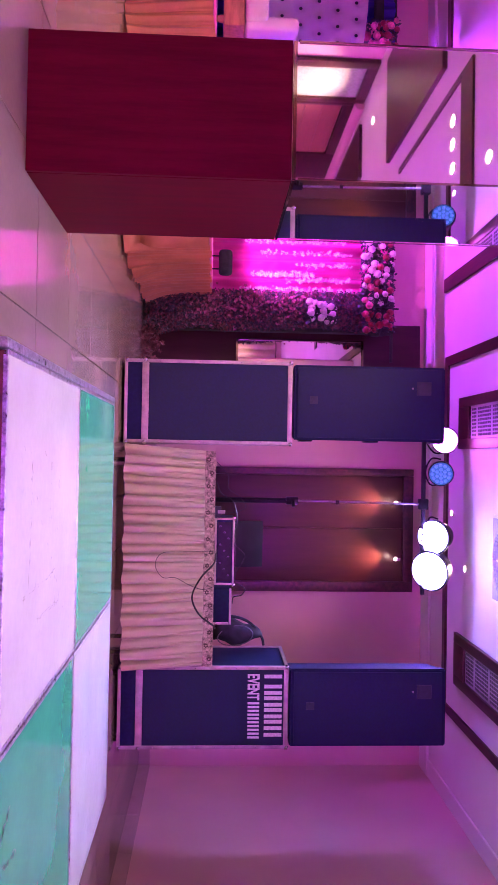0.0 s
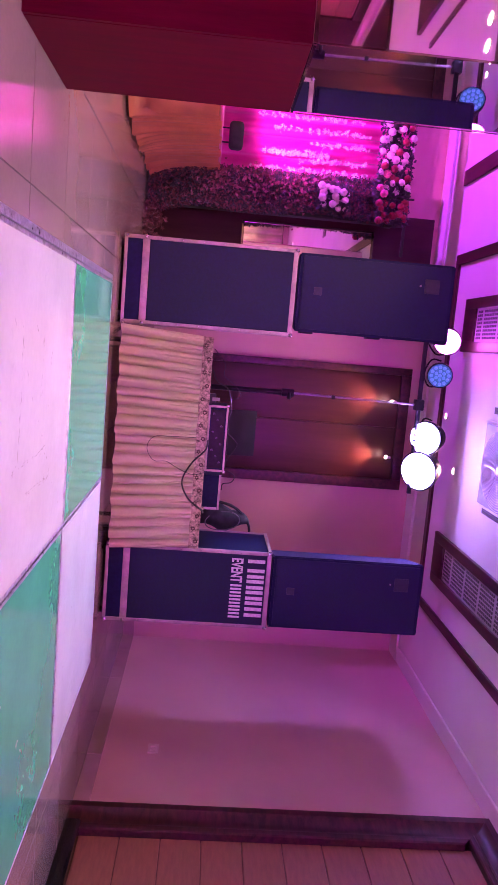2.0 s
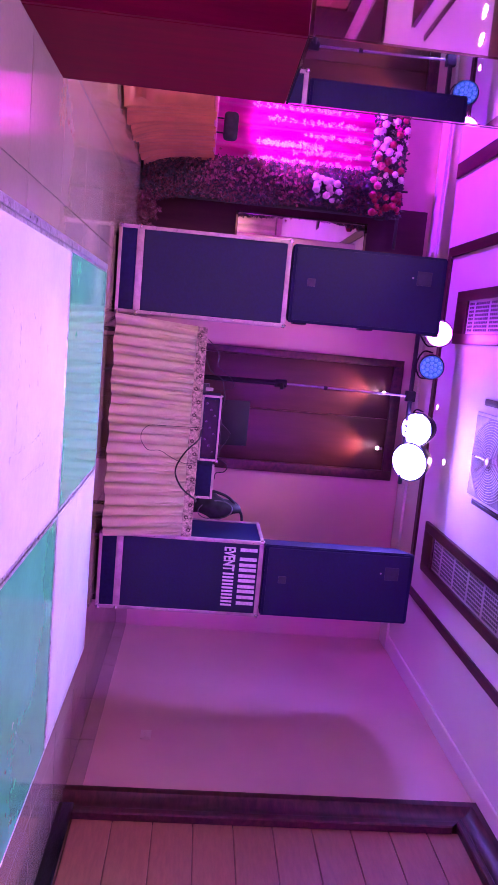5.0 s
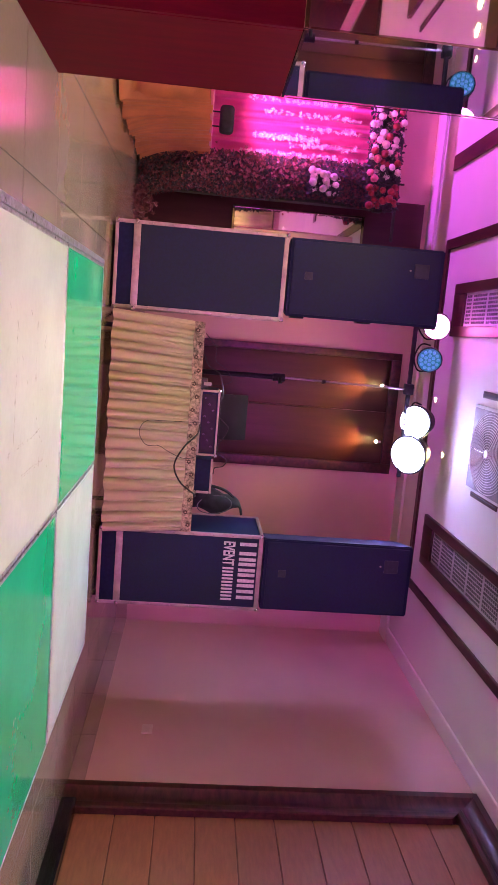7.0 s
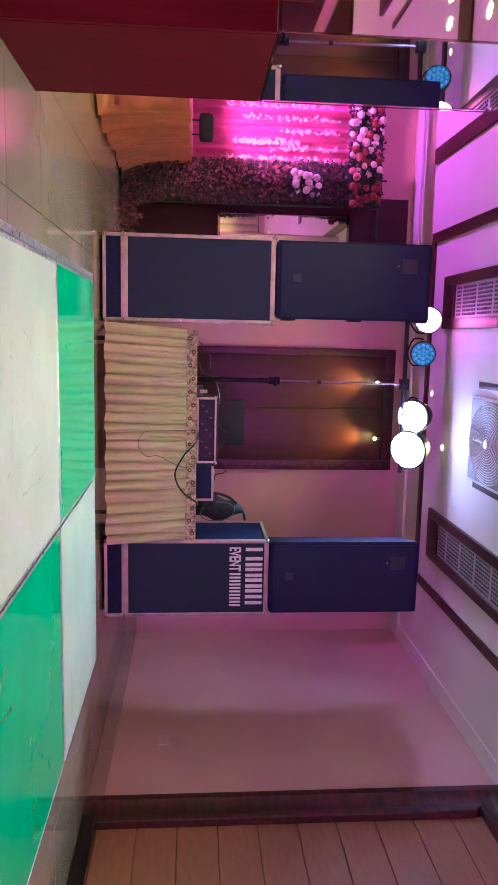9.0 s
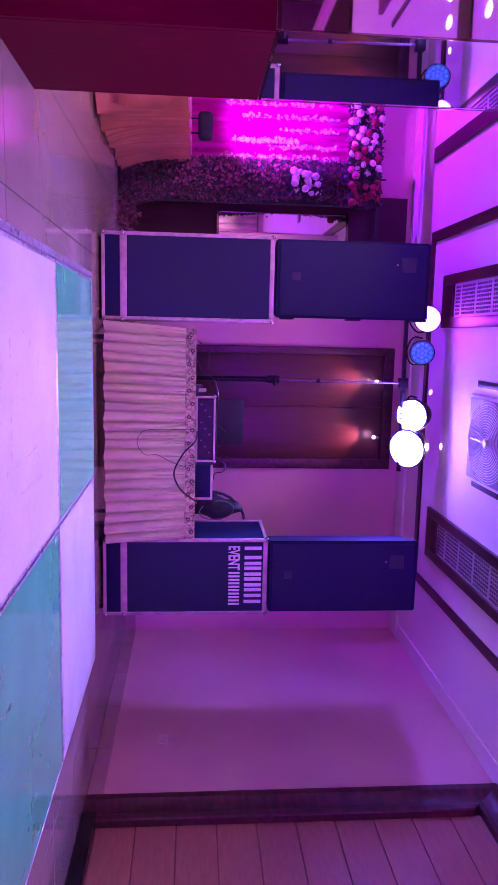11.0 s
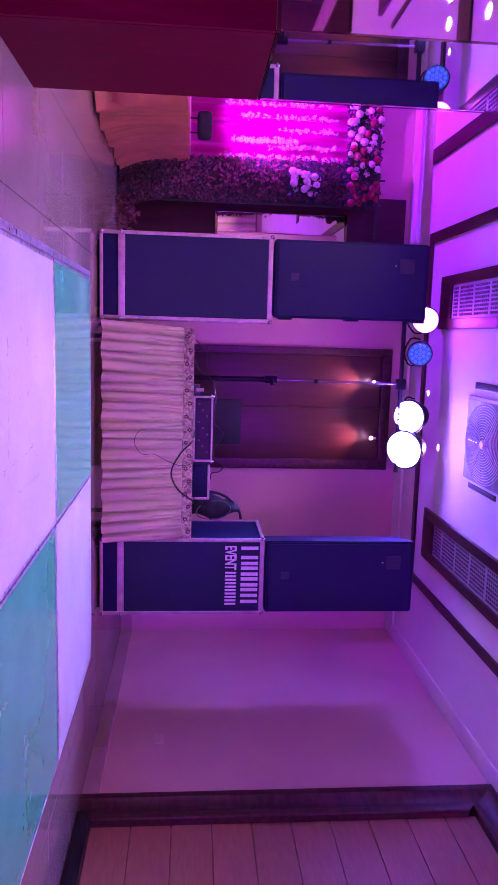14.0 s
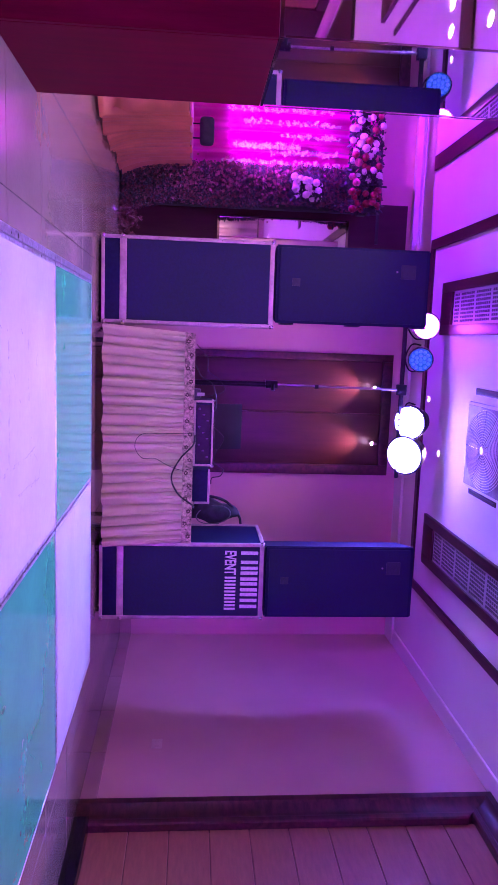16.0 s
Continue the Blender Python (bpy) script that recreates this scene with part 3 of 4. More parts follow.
def bass_case(x0, x1, y0, y1, label):
    c = thing("bass_speaker_case", ((x0 + x1) / 2, (y0 + y1) / 2, 0), label, "speaker", "speaker stacks")
    e = 0.026
    zs = ((0.02, 0.150), (0.200, 1.262))
    part("base_body", cbox(x0 + 0.008, x1 - 0.008, y0 + 0.008, y1, *zs[0], 0.003), M_CASE, c)
    part("main_body", cbox(x0 + 0.008, x1 - 0.008, y0 + 0.008, y1, 0.152, 1.255, 0.003), M_CASE, c)
    part("grille", cbox(x0 + 0.03, x1 - 0.03, y0 + 0.003, y0 + 0.0078, 0.205, 1.225, 0.002, 1), M_GRILLE, c, "black grille cloth")
    for x in (x0, x1 - e):
        part("edge_rail", cbox(x, x + e, y0, y0 + e, 0.02, 1.262, 0.004), M_ALU, c, "scuffed aluminium rail")
        part("edge_rail", cbox(x, x + e, y1 - e, y1 + 0.004, 0.02, 1.262, 0.004), M_ALU, c, "scuffed aluminium rail")
        part("edge_rail", cbox(x, x + e, y0 + e, y1 - e, 1.236, 1.262, 0.004), M_ALU, c, "scuffed aluminium rail")
    for z0, z1 in ((0.02, 0.044), (0.150, 0.200), (1.228, 1.262)):
        part("edge_rail", cbox(x0 + e + 0.001, x1 - e - 0.001, y0 + 0.0005, y0 + e, z0, z1, 0.004), M_ALU, c, "scuffed aluminium rail")
    for x in (x0 + 0.008, x1 - 0.008):
        for z in (0.035, 0.172, 1.25):
            part("corner_ball", corner(bmesh.new(), x, y0 + 0.008, z), M_CHROME, c, "chrome ball corner")
    for x in (x0 + 0.06, x1 - 0.06):
        for y in (y0 + 0.06, y1 - 0.06):
            part("foot", rod(bmesh.new(), (x, y, 0), (x, y, 0.021), 0.022), M_PLAST, c)
    for k in range(7):
        z = 0.28 + k * 0.15
        for x in (x0 + e / 2, x1 - e / 2):
            part("rivet", ball(bmesh.new(), (x, y0, z), 0.005, (1, 0.5, 1), 8), M_CHROME, c)
    return c


def top_speaker(x0, x1, y0, y1, z0, z1, label, skew=0.0):
    """A wedge cabinet, narrower at its back, with a foam front, side grips and a maker's plate."""
    s = thing("top_speaker", ((x0 + x1) / 2, (y0 + y1) / 2, z0), label, "speaker", "speaker stacks")
    bm = bmesh.new()
    ins = 0.10
    pts = ((x0, y0), (x1, y0), (x1 - ins, y1), (x0 + ins, y1))
    lo = [bm.verts.new((x, y, z0)) for x, y in pts]
    hi = [bm.verts.new((x, y, z1)) for x, y in pts]
    bm.faces.new(lo[::-1])
    bm.faces.new(hi)
    for k in range(4):
        bm.faces.new((lo[k], lo[(k + 1) % 4], hi[(k + 1) % 4], hi[k]))
    bmesh.ops.bevel(bm, geom=bm.edges[:], offset=0.010, segments=2, affect="EDGES")
    part("cabinet", bm, M_SPK, s)
    part("grille", cbox(x0 + 0.022, x1 - 0.022, y0 - 0.012, y0 + 0.004, z0 + 0.03, z1 - 0.03, 0.006), M_GRILLE, s, "black foam front")
    w = x1 - x0
    part("maker_plate", cbox(x0 + w * 0.20, x0 + w * 0.38, y0 - 0.016, y0 - 0.0125, z1 - 0.22, z1 - 0.11, 0.003, 1), M_LABEL, s, "small grey plate")
    part("screw", ball(bmesh.new(), (x0 + w * 0.29, y0 - 0.013, z1 - 0.25), 0.008, (1, 0.5, 1), 10), M_ALU, s)
    part("port_badge", cbox(x0 + w * 0.42, x0 + w * 0.52, y0 - 0.016, y0 - 0.0125, z0 + 0.12, z0 + 0.18, 0.003, 1), M_LABEL, s)
    for z in (z0 + 0.05, (z0 + z1) / 2 - 0.02, z1 - 0.09):
        part("side_grip", cbox(x1 - 0.012, x1 + 0.008, y0 + 0.05, y0 + 0.16, z, z + 0.10, 0.006), M_PLAST, s)
    for x in (x0 + 0.05, x1 - 0.05):
        for y in (y0 + 0.06, y1 - 0.06):
            xx = x + (0.08 if x < (x0 + x1) / 2 else -0.08) * (y > y0 + 0.1)
            part("foot", rod(bmesh.new(), (xx, y, z0 - 0.012), (xx, y, z0 + 0.004), 0.016), M_PLAST, s)
    return s


bass_case(-0.705, -0.085, 5.285, 5.85, "black bass cabinet with aluminium edges beside the table")
top_speaker(-0.69, -0.125, 5.30, 5.78, 1.274, 2.42, "black full-range speaker standing on the bass cabinet")
rs = bass_case(1.535, 2.135, 5.235, 5.80, "black bass cabinet with white lettering and aluminium edges")
top_speaker(1.555, 2.125, 5.25, 5.74, 1.274, 2.435, "black full-range speaker on the lettered cabinet")


def lettering(text, x, z, y, height, width, parent):
    cu = bpy.data.curves.new("lettering", "FONT")
    cu.body = text
    cu.extrude = 0.002
    cu.offset = 0.025
    tmp = bpy.data.objects.new("lettering", cu)
    scene.collection.objects.link(tmp)
    dg = bpy.context.evaluated_depsgraph_get()
    me = bpy.data.meshes.new_from_object(tmp.evaluated_get(dg))
    bpy.data.objects.remove(tmp)
    co = np.array([v.co[:] for v in me.vertices])
    lo, hi = co.min(0), co.max(0)
    me.transform(Matrix.Translation((x, y, z)) @ Matrix.Rotation(radians(90), 4, "X")
                 @ Matrix.Diagonal((width / (hi[0] - lo[0]), height / (hi[1] - lo[1]), 1, 1)) @ Matrix.Translation((-lo[0], -lo[1], 0)))
    me.materials.clear()
    me.materials.append(M_PRINT)
    ob = new("lettering", me)
    ob.parent = parent
    ob.matrix_parent_inverse = parent.matrix_world.inverted()
    ob["label"] = "white stencilled lettering"


FACE = 5.235 + 0.003
lettering("EVENT", 1.592, 0.962, FACE - 0.002, 0.088, 0.188, rs)
x = 1.595
for w in (0.115, 0.08, 0.08, 0.08, 0.09):
    for q in (x, x + w - 0.016 - 0.026):
        part("printed_bar", cbox(q, q + 0.026, FACE - 0.003, FACE - 0.0002, 1.085, 1.215), M_PRINT, rs, "white printed bar")
    x += w + 0.005
x = 1.795
for k in range(10):
    part("printed_bar", cbox(x, x + 0.015, FACE - 0.003, FACE - 0.0002, 0.965, 1.05), M_PRINT, rs, "white printed bar")
    x += 0.0275

# ---------------------------------------------------------------- table and cloth
TX0, TX1, TY0, TY1, TZ = -0.02, 1.49, 5.17, 5.74, 0.695
tb = thing("folding_table", (0.73, 5.45, 0), "plain wooden trestle table hidden under a cloth", "table")
part("tabletop", cbox(TX0, TX1, TY0, TY1, TZ - 0.03, TZ, 0.004), M_WOODT, tb)
for x in (TX0 + 0.06, TX1 - 0.06):
    for y in (TY0 + 0.06, TY1 - 0.06):
        part("leg", rod(bmesh.new(), (x, y, 0), (x, y, TZ - 0.03), 0.016), M_PLAST, tb)
    part("brace", rod(bmesh.new(), (x, TY0 + 0.06, 0.15), (x, TY1 - 0.06, 0.15), 0.010), M_PLAST, tb)
cl = thing("tablecloth", (0.73, 5.45, TZ), "pleated cream satin cloth with a patterned border", "tablecloth")
part("top_cloth", cbox(TX0 - 0.008, TX1 + 0.008, TY0 - 0.008, TY1 + 0.008, TZ + 0.001, TZ + 0.007, 0.003), M_LACE, cl)
NP = 22
KN = [0.0]
for _ in range(NP):
    KN.append(KN[-1] + R.uniform(0.8, 1.2))
KN = [k / KN[-1] for k in KN]
am = [R.uniform(0.75, 1.2) for _ in range(NP)]
lean = [R.uniform(-0.6, 0.6) for _ in range(NP + 1)]
ph = [R.uniform(-0.5, 0.5) for _ in range(8)]


def pleat(u, v):
    """Gathered pleats: each a rounded crest that falls into a narrow tuck, with a second short tuck that fades on the way down."""
    w = min(max(u + 0.003 * (1 - v) * math.sin(u * 31 + ph[0] * 6), 0.0), 0.99999)
    i = max(k for k in range(NP) if KN[k] <= w)
    f = (w - KN[i]) / (KN[i + 1] - KN[i])
    f = f ** (1 + 0.3 * lean[i])
    crest = 1 - abs(2 * f - 1) ** (3.2 - 1.4 * v)
    tuck = math.exp(-((f - 0.5 - 0.2 * lean[i]) / 0.07) ** 2) * max(0.0, v - 0.35 - 0.3 * abs(lean[i])) * 1.1
    ripple = 0.10 * math.sin(f * 9 + lean[i] * 7) * (1 - v)
    return am[i] * (crest - 0.5 - tuck + ripple)


def skirt(u, v):
    z = 0.055 + v * (0.64 - 0.055)
    flare = (1 - v)
    x = TX0 - 0.012 - 0.045 * flare + u * (TX1 - TX0 + 0.024 + 0.085 * flare)
    y = TY0 - 0.034 - 0.022 * flare - pleat(u, v) * (0.027 + 0.024 * flare)
    z += 0.006 * math.sin(u * 40 + ph[3]) * flare
    return (x, y, z)


part("skirt", sheet(700, 14, skirt, 0.002), M_CLOTH, cl, "pleated cream satin skirt", smooth=60)


def side_skirt(sx, sign):
    def f(u, v):
        z = 0.055 + v * 0.585
        return (sx + sign * (0.012 + 0.03 * (1 - v) * (0.4 + 0.6 * math.sin(u * 40) ** 2)) * (0.4 if sign > 0 else 1), TY0 + u * (TY1 - TY0), z)
    return f


part("skirt", sheet(60, 6, side_skirt(TX0, -1), 0.002), M_CLOTH, cl, "pleated cream satin skirt", smooth=60)


def band(u, v):
    return (TX0 - 0.012 + u * (TX1 - TX0 + 0.024), TY0 - 0.052 - 0.003 * math.sin(u * 90) * (1 - v), 0.628 + v * 0.074 + 0.003 * math.sin(u * 55) * (1 - v))


part("border", sheet(160, 3, band, 0.003), M_LACE, cl, "brown patterned border", smooth=60)
for k in range(16):
    x = TX0 + 0.05 + k * 0.0945
    bm = bmesh.new()
    z = 0.665 + 0.012 * (1 if k % 2 else -1)
    for a in range(6):
        ball(bm, (x + 0.011 * math.cos(a * 1.047), TY0 - 0.056, z + 0.011 * math.sin(a * 1.047)), 0.006, (1, 0.4, 1), 6)
    part("motif", bm, M_MOTIF, cl, "embroidered flower motif")

# ---------------------------------------------------------------- things on the table
Z0 = TZ + 0.008
rk = thing("mixer_case", (0.7, 5.4, Z0), "black mixer in an open flight case on the table", "mixer")
part("case_body", cbox(0.465, 0.945, 5.28, 5.62, Z0, 0.845, 0.006), M_CASE, rk)
for z in (Z0 + 0.001, 0.835):
    part("edge_rail", cbox(0.460, 0.950, 5.272, 5.29, z, z + 0.014, 0.003), M_ALU, rk)
for x in (0.458, 0.936):
    part("edge_rail", cbox(x, x + 0.016, 5.271, 5.29, Z0 + 0.016, 0.833, 0.003), M_ALU, rk)
face = part("control_face", cbox(0.49, 0.925, 5.274, 5.2795, Z0 + 0.022, 0.826, 0.002, 1), M_PLAST, rk)
for k in range(9):
    x = 0.52 + k * 0.045
    part("knob", rod(bmesh.new(), (x, 5.273, 0.745 + 0.03 * (k % 3)), (x, 5.258, 0.745 + 0.03 * (k % 3)), 0.008, 0.006, 10), M_LABEL, face)
for x in (0.46, 0.95):
    part("corner_ball", corner(bmesh.new(), x, 5.28, 0.845, 0.014), M_CHROME, rk)
lp = thing("laptop", (0.69, 5.5, 0.846), "black laptop standing open on the mixer case", "laptop")
part("keyboard_deck", cbox(0.51, 0.87, 5.36, 5.60, 0.846, 0.862, 0.004), M_PLAST, lp)
bm = cbox(0.51, 0.87, -0.006, 0.006, 0, 0.225, 0.004)
bmesh.ops.transform(bm, matrix=Matrix.Translation((0, 5.59, 0.862)) @ Matrix.Rotation(radians(-12), 4, "X"), verts=bm.verts[:])
part("screen", bm, M_SCREEN, lp, "dark screen")
bx = thing("amplifier_case", (1.11, 5.4, Z0), "small black amplifier case with aluminium edges", "amplifier")
part("body", cbox(0.985, 1.24, 5.30, 5.58, Z0, 0.825, 0.005), M_CASE, bx)
part("edge_rail", cbox(0.98, 1.245, 5.292, 5.31, 0.818, 0.834, 0.003), M_ALU, bx)
part("edge_rail", cbox(1.228, 1.246, 5.2925, 5.31, Z0 + 0.001, 0.816, 0.003), M_ALU, bx)
part("corner_ball", corner(bmesh.new(), 1.24, 5.30, Z0 + 0.015, 0.014), M_CHROME, bx)
bg = thing("shoulder_bag", (1.35, 5.52, Z0), "black nylon bag with grey piping on the table", "bag")


def bagshape(bm, grow=1.0):
    ball(bm, (0, 0, 0), 1, (0.105 * grow, 0.105 * grow, 0.245 * grow), 24)
    for v in bm.verts:
        z = v.co.z
        v.co.x *= 1.0 - 0.35 * max(0, z) / 0.2
        if z < -0.12:
            v.co.z = -0.12 + (z + 0.12) * 0.2
        v.co.x += 0.02 * math.sin(z * 25)
    bmesh.ops.transform(bm, matrix=Matrix.Translation((1.345, 5.53, Z0 + 0.142)) @ Matrix.Rotation(radians(10), 4, "Y"), verts=bm.verts[:])
    return bm


part("body", bagshape(bmesh.new()), M_BAG, bg, smooth=80)
part("piping", sweep([(1.345 + 0.02 + 0.075 * math.cos(a), 5.43 + 0.02 * math.cos(a) ** 2, Z0 + 0.17 + 0.13 * math.sin(a) - 0.2 * 0.13 * math.cos(a)) for a in [k * math.pi / 8 for k in range(17)]], 0.004, 6), M_GREYF, bg, "grey piping")
part("strap", sweep([(1.24, 5.45, Z0 + 0.01), (1.22, 5.47, Z0 + 0.12), (1.27, 5.5, Z0 + 0.27), (1.38, 5.5, Z0 + 0.37), (1.45, 5.5, Z0 + 0.39)], 0.011, 6), M_BAG, bg)
ad = thing("power_adapter", (0.42, 5.3, Z0), "small grey power adapter with loose leads", "adapter")
part("block", cbox(0.375, 0.445, 5.26, 5.32, Z0, Z0 + 0.045, 0.006), M_LABEL, ad)
part("plug", cbox(0.40, 0.425, 5.25, 5.262, Z0 + 0.02, Z0 + 0.075, 0.004), M_CABLEW, ad)


def cable(pts, r, m, label):
    c = thing("cable", pts[0], label, "cable", "loose cables")
    part("cord", sweep(pts, r, 6, 8), m, c)


cable([(1.27, 5.28, 0.715), (1.21, 5.11, 0.703), (1.127, 5.10, 0.60), (1.002, 5.09, 0.55), (0.869, 5.095, 0.61), (0.77, 5.11, 0.70), (0.72, 5.26, 0.715)], 0.0065, M_CABLE, "black cable hanging in front of the cream cloth")
cable([(0.70, 5.255, 0.72), (0.685, 5.11, 0.69), (0.683, 5.085, 0.60), (0.685, 5.075, 0.45), (0.69, 5.07, 0.344), (0.735, 5.07, 0.297), (0.80, 5.07, 0.293), (0.865, 5.07, 0.344), (0.866, 5.075, 0.43), (0.913, 5.08, 0.518), (0.95, 5.09, 0.62), (0.935, 5.11, 0.70), (0.95, 5.26, 0.715)], 0.0019, M_CABLE, "thin dark lead hanging in front of the cream cloth")
cable([(0.05, 5.30, 0.712), (0.10, 5.27, 0.76), (0.16, 5.28, 0.80), (0.24, 5.30, 0.80), (0.30, 5.3, 0.88), (0.38, 5.32, 0.93), (0.42, 5.33, 0.85), (0.43, 5.33, 0.745)], 0.0025, M_CABLE, "thin looped lead on the table")
cable([(0.20, 5.32, 0.712), (0.28, 5.30, 0.75), (0.33, 5.30, 0.83), (0.41, 5.30, 0.86), (0.50, 5.34, 0.87), (0.55, 5.36, 0.852)], 0.004, M_CABLE, "black lead running to the mixer")
cable([(0.94, 5.33, 0.86), (0.98, 5.31, 0.93), (1.03, 5.31, 0.91), (1.05, 5.33, 0.85), (1.10, 5.34, 0.842)], 0.004, M_CABLE, "black lead looped between the cases")
cable([(0.66, 5.31, 0.852), (0.70, 5.29, 0.90), (0.74, 5.30, 0.93), (0.80, 5.32, 0.91), (0.86, 5.33, 0.87), (0.93, 5.33, 0.855)], 0.0035, M_CABLE, "black lead over the mixer case")

M_TUBE = mat("worn chrome tube", (0.42, 0.41, 0.42), 0.3, metal=1, vary=0.2, scale=20, bump=0.03)
# ---------------------------------------------------------------- light stand with four par lamps
SY = 6.0
st = thing("light_stand", (0.38, SY, 0), "black telescopic light stand with a chrome upper tube", "light stand")
part("lower_tube", rod(bmesh.new(), (0.37, SY, 0.05), (0.37, SY, 1.32), 0.022), M_PLAST, st)
part("collar", rod(bmesh.new(), (0.37, SY, 1.30), (0.37, SY, 1.40), 0.034), M_PLAST, st)
part("clamp_knob", rod(bmesh.new(), (0.37, SY - 0.03, 1.36), (0.42, SY - 0.05, 1.36), 0.016), M_PLAST, st)
part("upper_tube", rod(bmesh.new(), (0.37, SY, 1.36), (0.385, SY, 2.46), 0.009), M_TUBE, st, "chrome tube")
part("tube_joint", rod(bmesh.new(), (0.379, SY, 1.72), (0.379, SY, 1.75), 0.018), M_PLAST, st)
for a in (90, 210, 330):
    part("leg", rod(bmesh.new(), (0.37, SY, 0.55), (0.37 + 0.5 * math.cos(radians(a)), SY + 0.5 * math.sin(radians(a)), 0.012), 0.012), M_PLAST, st)
part("cross_bar", cbox(-0.30, 1.15, SY - 0.016, SY + 0.016, 2.455, 2.487, 0.004), M_PLAST, st)
part("bar_joint", cbox(0.34, 0.43, SY - 0.03, SY + 0.03, 2.43, 2.51, 0.008), M_PLAST, st)


def par_lamp(x, z, aim, lens, watts, color, cone, rad=0.098, glass=None, spill=0):
    p = thing("par_lamp", (x, SY, z), "round black LED par lamp on the stand, switched on", "stage lamp", "par lamps on the bar")
    eye = Vector((x, SY, z))
    d = (Vector(aim) - eye).normalized()
    part("housing", rod(bmesh.new(), eye + d * 0.07, eye - d * 0.07, rad, rad * 0.82, 28), M_PLAST, p)
    bm = rod(bmesh.new(), eye + d * 0.09, eye + d * 0.06, rad * 1.08, rad * 1.08, 28)
    part("front_ring", bm, M_PLAST, p)
    le = part("lens", rod(bmesh.new(), eye + d * 0.0945, eye + d * 0.091, rad * 0.98, rad * 0.98, 28), glass or lens, p, "front lens")
    side = d.cross(Vector((0, 0, 1))).normalized()
    up = side.cross(d)
    for k in range(3):
        for a in range(max(1, 6 * k)):
            q = eye + d * 0.0955 + (side * math.cos(a * 1.047 / max(1, k) + k) + up * math.sin(a * 1.047 / max(1, k) + k)) * k * rad * 0.36
            part("led", ball(bmesh.new(), q, rad * 0.15, n=8), lens, le)
    yoke = [eye + side * (rad + 0.012), eye + side * (rad + 0.012) - up * 0.08, Vector((x, SY, 2.487)), eye - side * (rad + 0.012) - up * 0.08, eye - side * (rad + 0.012)]
    part("yoke", sweep(yoke, 0.007, 6, 4), M_PLAST, p)
    spot("par_light", eye + d * 0.13, aim, watts, color, cone, 1.0, 0.08, p)
    if spill:
        spot("par_spill", eye + d * 0.14, eye + Vector((0, -1, 0.1)), spill, (0.55, 0.50, 1.0), 178, 0.6, 0.10, p)


M_LENS = glow("dim blue front glass", (0.01, 0.05, 0.12), 0.6)
M_L1 = glow("par lens pink", (1.0, 0.22, 0.80), 6)
M_L2 = glow("par lens blue", (0.05, 0.10, 0.30), 0.5)
M_L3 = glow("par lens white", (0.50, 0.38, 1.0), 28)
par_lamp(-0.17, 2.645, (1.0, -3.0, 0.4), M_L1, 29000, (0.78, 0.05, 0.82), 31, 0.105)
par_lamp(0.11, 2.615, (1.4, -3.0, 0.4), M_L2, 64000, (0.38, 0.05, 1.0), 31, 0.098, M_LENS)
# these two are drawn oversize so the lenses fill out their white glare
par_lamp(0.655, 2.60, (0.7, 3.2, 0.0), M_L3, 76, (0.64, 0.80, 0.86), 88, 0.135, spill=2)
par_lamp(0.935, 2.575, (1.2, 3.4, 0.0), M_L3, 76, (0.64, 0.80, 0.86), 88, 0.158, spill=2)

# ---------------------------------------------------------------- wedding stage
SX1, SY0, SZ = -1.56, 5.14, 0.645
sg = thing("stage", (-3.2, 6.1, 0), "low stage platform with a gold draped skirt", "stage")
part("deck", cbox(-5.25, SX1 - 0.03, SY0 + 0.03, NORTH - 0.002, 0.0, SZ - 0.02), M_WOODT, sg)
part("carpet", cbox(-5.25, SX1 - 0.01, SY0 + 0.01, NORTH - 0.002, SZ - 0.019, SZ, 0.005), M_SATIN, sg, "pink carpet top")
fo = [R.uniform(0, 6.28) for _ in range(12)]


def fold(s, v):
    """Soft gathered folds of uneven width that fan out and deepen towards the floor."""
    low = 1 - v
    q = s + 0.10 * low * low * math.sin(1.7 * s + fo[0]) + 0.03 * low * math.sin(5.1 * s + fo[1])
    a = 2 * math.pi * (8.5 * q + 0.30 * math.sin(4.3 * q + fo[2]))
    b = 2 * math.pi * (19.0 * q + 0.35 * math.sin(6.1 * q + fo[3]) + 0.2 * low)
    big = abs(math.sin(a / 2)) ** 0.8
    return big * (0.55 + 0.6 * low) + 0.28 * (0.5 + 0.5 * math.sin(b)) * (0.6 + 0.5 * math.sin(3.3 * s + fo[4]))


def drape(u, v):
    a, b = NORTH - 0.35 - SY0, SX1 + 5.2
    s = u * (a + b)
    low = (1 - v) ** 4
    out = 0.012 + 0.052 * fold(s, v) + low * 0.075 * (0.75 + 0.35 * math.sin(s * 6.5 + 1))
    z = 0.004 + v * (SZ - 0.004) + 0.012 * (1 - v) ** 3 * (1 + math.sin(s * 13)) - 0.012 * v ** 3 * (1 + math.sin(s * 15 + 2))
    if s < a:
        return (SX1 + out, SY0 + a - s, z)
    return (SX1 - (s - a), SY0 - out, z)


part("skirt", sheet(2000, 20, drape, 0.002), M_DRAPE, sg, "gathered gold cloth skirt", smooth=70)
# satin backdrop with vertical folds
bd = thing("backdrop_cloth", (-3.0, 6.98, SZ), "pink satin backdrop cloth behind the stage", "backdrop cloth")


def satin(x0, x1):
    def f(u, v):
        x = x0 + u * (x1 - x0)
        y = 6.99 + 0.020 * math.sin(x * 34) + 0.012 * math.sin(x * 71 + 1)
        return (x, y, SZ + v * (2.42 - SZ))
    return f


